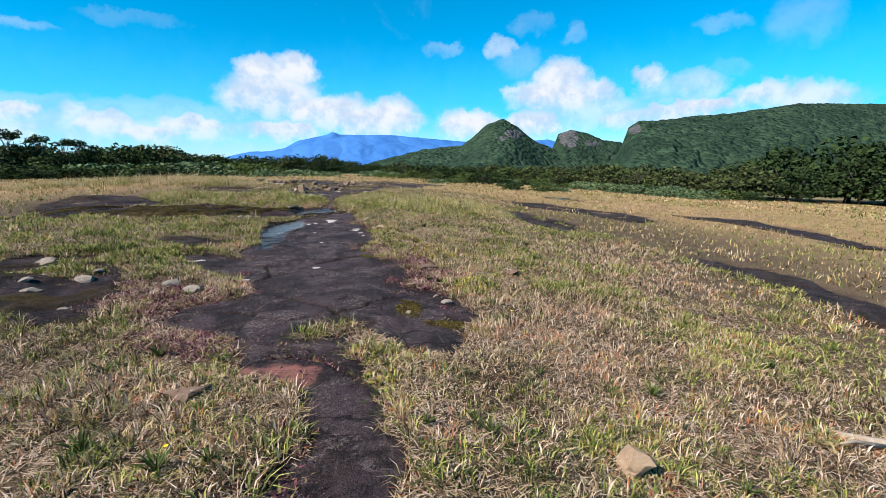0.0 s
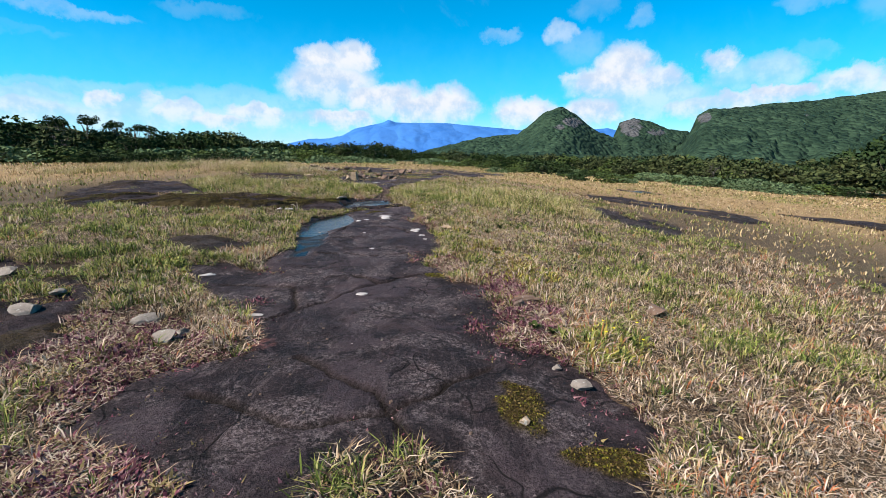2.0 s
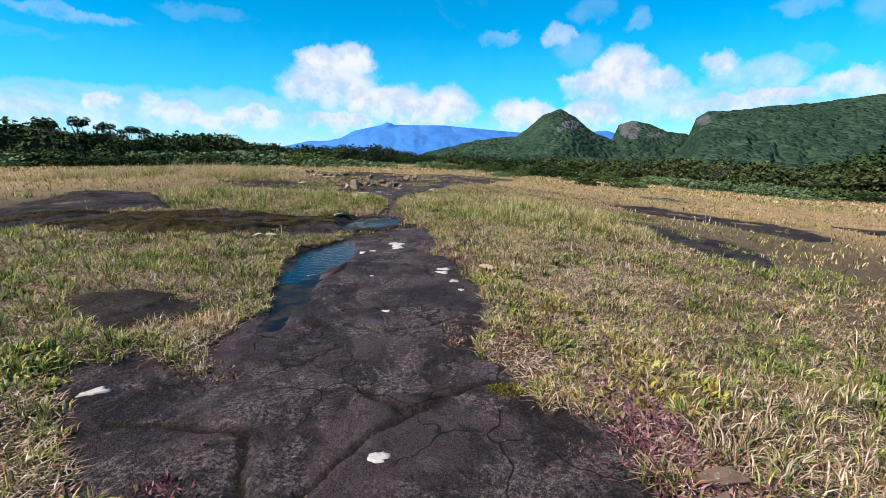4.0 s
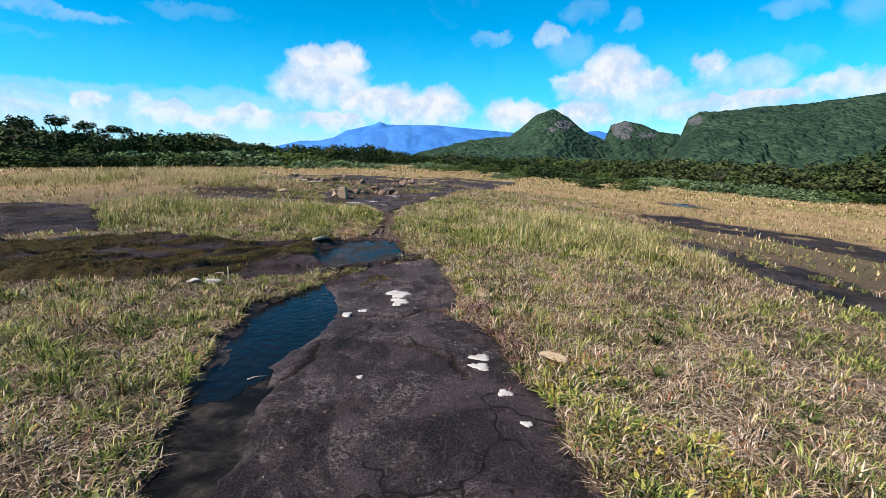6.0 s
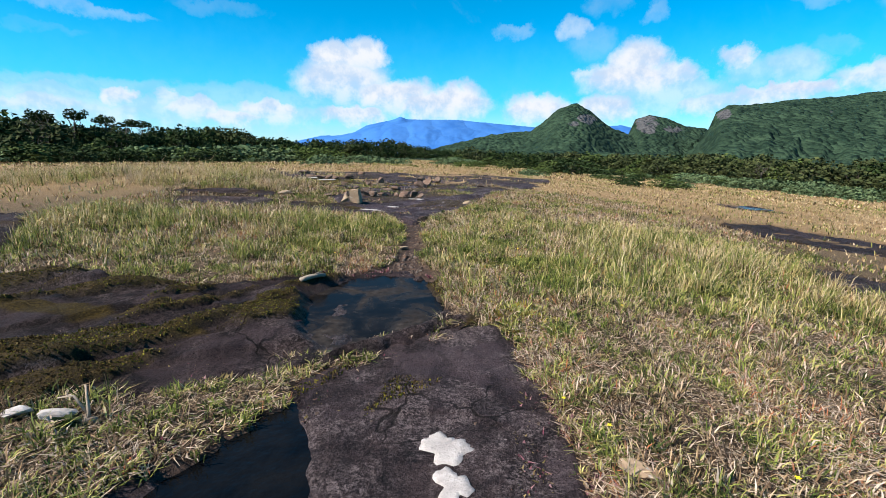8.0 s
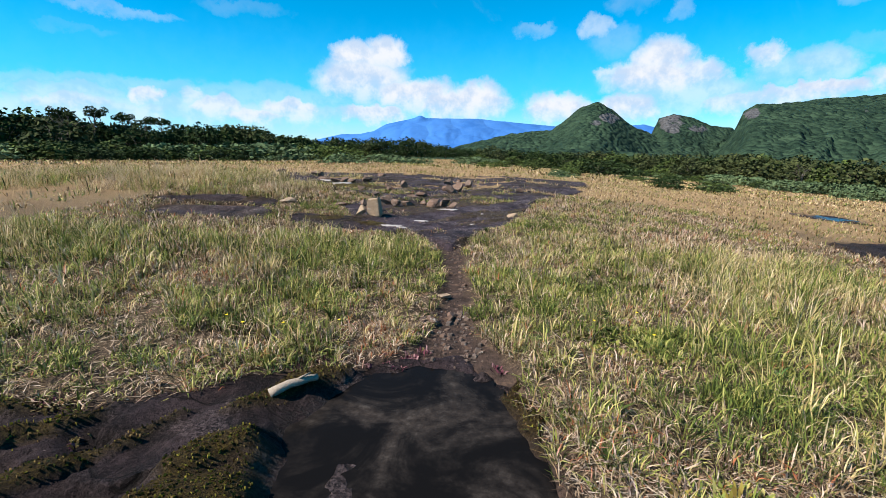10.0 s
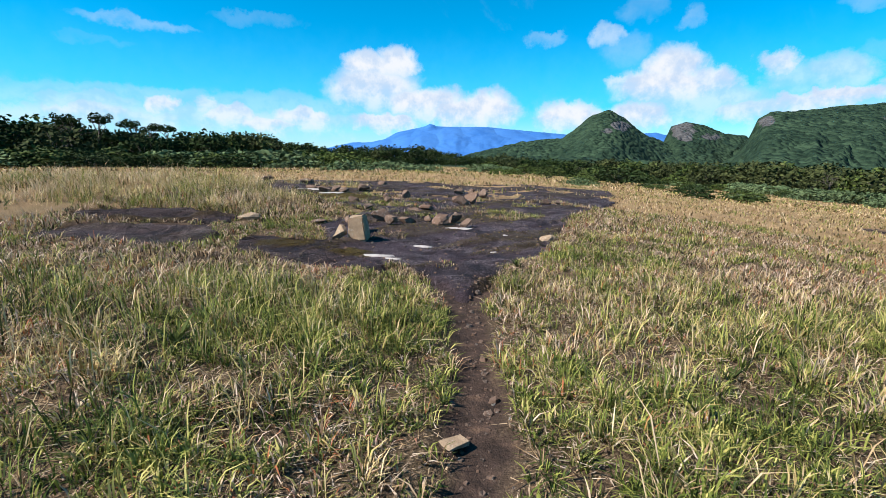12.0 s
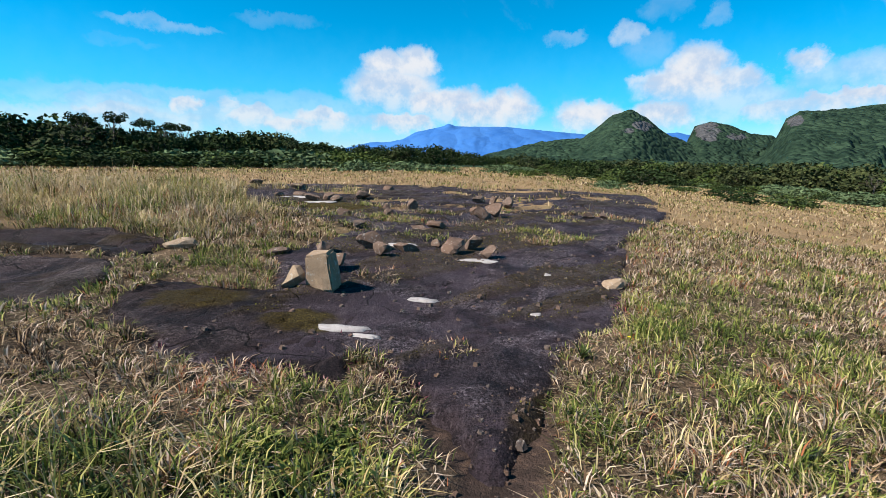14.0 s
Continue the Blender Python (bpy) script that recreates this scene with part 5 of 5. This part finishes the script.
def crust(x, y, rx, ry, turn, label="white crusty lichen patch on dark rock", mat=None, thick=0.004):
    """A thin uneven crust on the rock, following its surface."""
    rng = np.random.default_rng(int(abs(x * 1000) + abs(y * 77)))
    bm = bmesh.new()
    rings, n = [], 36
    wob = [1 + 0.42 * math.sin(3 * k * math.tau / n + x * 40) * vnoise(np.array(k * 0.4), np.array(y * 3.3), 6) + 0.5 * (vnoise(np.array(k * 0.55), np.array(x * 3.3), 5) - 0.5) for k in range(n)]
    centre = bm.verts.new((0, 0, thick))
    for f, z in ((0.55, thick), (0.9, thick * 0.8), (1.0, -0.02)):
        rings.append([bm.verts.new((rx * f * float(wob[k]) * math.cos(k * math.tau / n), ry * f * float(wob[k]) * math.sin(k * math.tau / n), z + rng.normal() * 0.0008)) for k in range(n)])
    for k in range(n):
        bm.faces.new((centre, rings[0][k], rings[0][(k + 1) % n]))
        for a, b in zip(rings, rings[1:]):
            bm.faces.new((a[k], b[k], b[(k + 1) % n], a[(k + 1) % n]))
    ob = part("lichen_patch", bm, mat or M_LICHEN, None)
    hit = slab_height(x, y)
    ob.matrix_basis = pose(x, y, hit + 0.004, 0, 0, turn)
    return tagged(ob, label, "lichen", "lichen patches on the rock")


def slab_height(x, y):
    """Top of the rock at one place, from the built sheets."""
    return rock_top(x, y)


for x, y, a, b, t in ((0.0, 13.02, 0.15, 0.12, 10), (0.02, 12.74, 0.10, 0.14, 0), (-0.06, 13.1, 0.1, 0.06, 20), (-0.34, 12.40, 0.05, 0.035, 10), (-0.49, 12.31, 0.045, 0.06, 0), (0.76, 11.26, 0.09, 0.06, 5), (0.74, 11.10, 0.085, 0.06, -15),
                      (0.87, 10.69, 0.055, 0.05, 20), (-0.18, 10.97, 0.025, 0.025, 0), (0.33, 7.26, 0.06, 0.045, 20), (-1.62, 7.9, 0.10, 0.04, 40), (-0.55, 6.6, 0.08, 0.03, 5), (0.15, 9.6, 0.05, 0.03, 0), (0.95, 10.3, 0.04, 0.03, 0), (-1.98, 22.05, 0.22, 0.07, 8), (-1.7, 21.95, 0.1, 0.04, 0), (-1.5, 23.0, 0.2, 0.06, 5), (-0.35, 22.8, 0.05, 0.04, 0), (-0.1, 24.2, 0.04, 0.05, 0),
                      (-1.0, 24.7, 0.35, 0.08, 5), (-2.2, 25.3, 0.3, 0.1, 0), (-5.4, 29.6, 0.4, 0.15, 0), (-4.6, 29.0, 0.35, 0.12, 10)):
    crust(x, y, a, b, t)


# ---- plants ----
def rosette(rng, name, label, mat, leaves, length, width, rise):
    """Strap leaves fanning out of one base; every leaf is its own part."""
    root = tagged(new(name), label, "plant")
    bm = bmesh.new()
    rows = []
    for k in range(6):
        f = k / 5
        x = length * f * (1 - 0.12 * f)
        z = length * (rise * f - 0.55 * rise * f * f)
        wdt = width * math.sin(math.pi * min(0.98, 0.18 + 0.8 * f)) * 0.5
        rows.append([bm.verts.new((x, -wdt, z + wdt * 0.35)), bm.verts.new((x, 0, z)), bm.verts.new((x, wdt, z + wdt * 0.35))])
    for a, b in zip(rows, rows[1:]):
        for i in (0, 1):
            bm.faces.new((a[i], b[i], b[i + 1], a[i + 1]))
    first = part("leaf", bm, mat, root)
    for k in range(leaves):
        ob = first if k == 0 else new("leaf", first.data)
        ob.parent = root
        s = rng.uniform(0.65, 1.15)
        ob.matrix_basis = pose(0, 0, 0, 0, -rng.uniform(0, 34), k * 137.5 + rng.normal() * 12) @ Matrix.Diagonal((s, s, s, 1))
    return root


PRNG = np.random.default_rng(33)
PLANTS = [rosette(PRNG, "rosette_plant", "green rosette plant with strap leaves in grass", M_FRESH, 15, 0.20, 0.022, 0.75),
          rosette(PRNG, "rosette_plant", "green rosette plant with strap leaves in grass", M_FRESH, 19, 0.26, 0.026, 0.9),
          rosette(PRNG, "broadleaf_plant", "low leafy green herb at the rock's rim", M_FRESH, 17, 0.11, 0.05, 0.6)]
AT = [(-0.9, 2.3, 1, 1.1), (-0.35, 2.6, 1, 1.0), (0.15, 2.35, 1, 0.9), (-1.3, 2.7, 0, 1.1), (0.4, 2.4, 0, 1.0), (0.55, 4.25, 0, 0.9), (-0.5, 3.9, 1, 0.9), (-0.75, 3.6, 1, 1.0), (2.0, 2.5, 0, 0.9), (2.6, 3.4, 0, 0.8),
      (3.3, 2.0, 0, 0.9), (3.6, 3.3, 0, 0.8), (1.6, 2.6, 0, 0.8), (-1.9, 6.9, 1, 0.8), (-2.1, 7.6, 0, 1.0), (-1.75, 6.5, 0, 0.8), (1.98, 6.3, 2, 1.2), (2.12, 6.2, 2, 1.0), (1.9, 6.45, 2, 0.9), (1.55, 10.85, 2, 1.2), (1.7, 10.7, 2, 1.1), (1.4, 10.7, 2, 1.0),
      (1.08, 12.95, 0, 0.9), (1.3, 12.2, 1, 0.8), (2.4, 11.6, 1, 1.0), (2.8, 11.9, 0, 1.0), (-2.1, 13.05, 2, 1.3), (-2.6, 12.4, 0, 0.9), (-3.2, 12.3, 1, 0.9), (-2.3, 11.6, 0, 0.9), (0.9, 17.0, 2, 1.1), (0.75, 17.2, 2, 1.2), (0.3, 16.7, 0, 0.9),
      (-2.6, 18.9, 1, 1.2), (-1.7, 17.3, 1, 0.9), (-1.3, 18.6, 0, 1.2), (-2.9, 17.6, 0, 1.1), (0.6, 18.5, 1, 1.0), (1.5, 19.1, 0, 1.2), (-1.6, 20.3, 2, 1.1), (-2.2, 20.1, 0, 1.1), (-3.2, 20.2, 0, 1.0), (2.6, 8.4, 2, 1.1), (1.7, 8.6, 2, 1.0), (2.0, 9.2, 2, 1.1)]
while len(AT) < 130:
    x, y = PRNG.uniform(-4, 5), PRNG.uniform(1.5, 22)
    p = np.array([x]), np.array([y])
    if bare_rock(*p)[0] > 0.15 and trail_mask(*p)[0] > 0.15 and off(*p)[0] > 0.5:
        AT.append((x, y, int(PRNG.integers(2)) if PRNG.random() < 0.8 else 2, PRNG.uniform(0.55, 0.95)))
for i, (x, y, k, s) in enumerate(AT):
    m = Matrix.Translation((x, y, float(ground_height(np.array([x]), np.array([y]))[0]))) @ Matrix.Rotation(PRNG.uniform(0, 6.28), 4, "Z")
    src = PLANTS[k]
    ob = copy_thing(src, m) if "group" in src else src
    ob.matrix_basis = m
    ob.scale = (s * 0.72, s * 0.72, s * 0.72)
    ob["group"] = "green plants in the meadow"


def flower():
    root = tagged(new("yellow_flower"), "small yellow flower on a thin green stem", "flower", "yellow flowers in the grass")
    bm = bmesh.new()
    tube(bm, [(0, 0, 0), (0.01, 0.0, 0.08), (0.015, 0.005, 0.16)], [0.0025, 0.002, 0.0015], 5)
    part("stem", bm, M_FRESH, root)
    bm = bmesh.new()
    hub = bm.verts.new((0.015, 0.005, 0.160))
    tips = []
    for k in range(12):
        a, r = k * math.tau / 12, (0.017 if k % 2 else 0.008)
        tips.append(bm.verts.new((0.015 + r * math.cos(a), 0.005 + r * math.sin(a), 0.163)))
    for k in range(12):
        bm.faces.new((hub, tips[k], tips[(k + 1) % 12]))
    part("petals", bm, M_YELLOW, root, "bright yellow petals")
    return root


first = flower()
FLOWERS = [(2.55, 6.25), (2.62, 6.1), (2.5, 6.0), (2.75, 5.9), (2.9, 6.3), (2.7, 4.6), (0.2, 2.35), (3.9, 2.6), (1.55, 12.6), (0.95, 15.1), (0.7, 13.3), (0.85, 13.0), (1.6, 14.9), (0.6, 17.1), (1.0, 17.3), (0.95, 16.8), (-1.9, 16.75), (-2.2, 16.7), (-2.4, 16.8), (-1.5, 16.9), (0.2, 21.9)]
for i, (x, y) in enumerate(FLOWERS):
    m = Matrix.Translation((x, y, float(ground_height(np.array([x]), np.array([y]))[0]))) @ Matrix.Rotation(i * 2.1, 4, "Z")
    ob = copy_thing(first, m) if i else first
    ob.matrix_basis = m


def wood(name, label, lines, x, y, z, turn):
    root = tagged(new(name), label, "dead wood")
    root.matrix_basis = pose(x, y, z, 0, 0, turn)
    for i, (pts, r0, r1) in enumerate(lines):
        bm = bmesh.new()
        n = len(pts)
        tube(bm, pts, [r0 + (r1 - r0) * k / (n - 1) for k in range(n)], 7)
        part("log" if i == 0 else "branch", bm, M_WOOD, root)
    return root


wood("driftwood", "short grey weathered log at the puddle's edge", [([(-0.11, -0.09, 0.01), (-0.06, -0.06, 0.028), (-0.02, 0.0, 0.03), (0.04, 0.03, 0.034), (0.08, 0.08, 0.03), (0.12, 0.12, 0.02)], 0.032, 0.022), ([(0.02, 0.02, 0.045), (0.05, 0.03, 0.065), (0.09, 0.08, 0.07)], 0.010, 0.005)], -1.57, 16.0, rock_top(-1.57, 16.0), 0)
wood("dead_stump", "forked white dead branch standing in grass", [([(0, 0, -0.02), (0.02, 0, 0.12), (0.01, 0.02, 0.26)], 0.014, 0.006), ([(0.01, 0, 0.1), (-0.06, 0.01, 0.2), (-0.14, 0.0, 0.19)], 0.009, 0.004), ([(-0.25, -0.05, 0.03), (-0.05, 0, 0.05), (0.05, 0, 0.06)], 0.025, 0.018)], -2.02, 13.1, float(land(-2.0, 13.1)), 0)
wood("dead_branch", "grey dead branch lying in dry grass", [([(-0.5, 0.15, 0.05), (0, 0, 0.09), (0.6, -0.12, 0.07)], 0.05, 0.03), ([(-0.1, 0, 0.08), (-0.35, -0.1, 0.16), (-0.5, -0.22, 0.2)], 0.02, 0.006), ([(0.1, 0, 0.09), (0.2, 0.2, 0.18)], 0.02, 0.006)], 4.75, 2.35, float(land(4.7, 2.3)), -20)
wood("twig", "pale dry twig lying on bare rock", [([(-0.3, 0.05, 0.015), (0, 0, 0.03), (0.3, -0.08, 0.015)], 0.008, 0.004)], -0.55, 24.3, 0.01, -10)
wood("twig", "pale dry twig lying on wet rock", [([(-0.06, 0.0, 0.01), (0, 0.012, 0.02), (0.08, 0.03, 0.012)], 0.006, 0.003)], -0.95, 10.95, 0.0, 10)
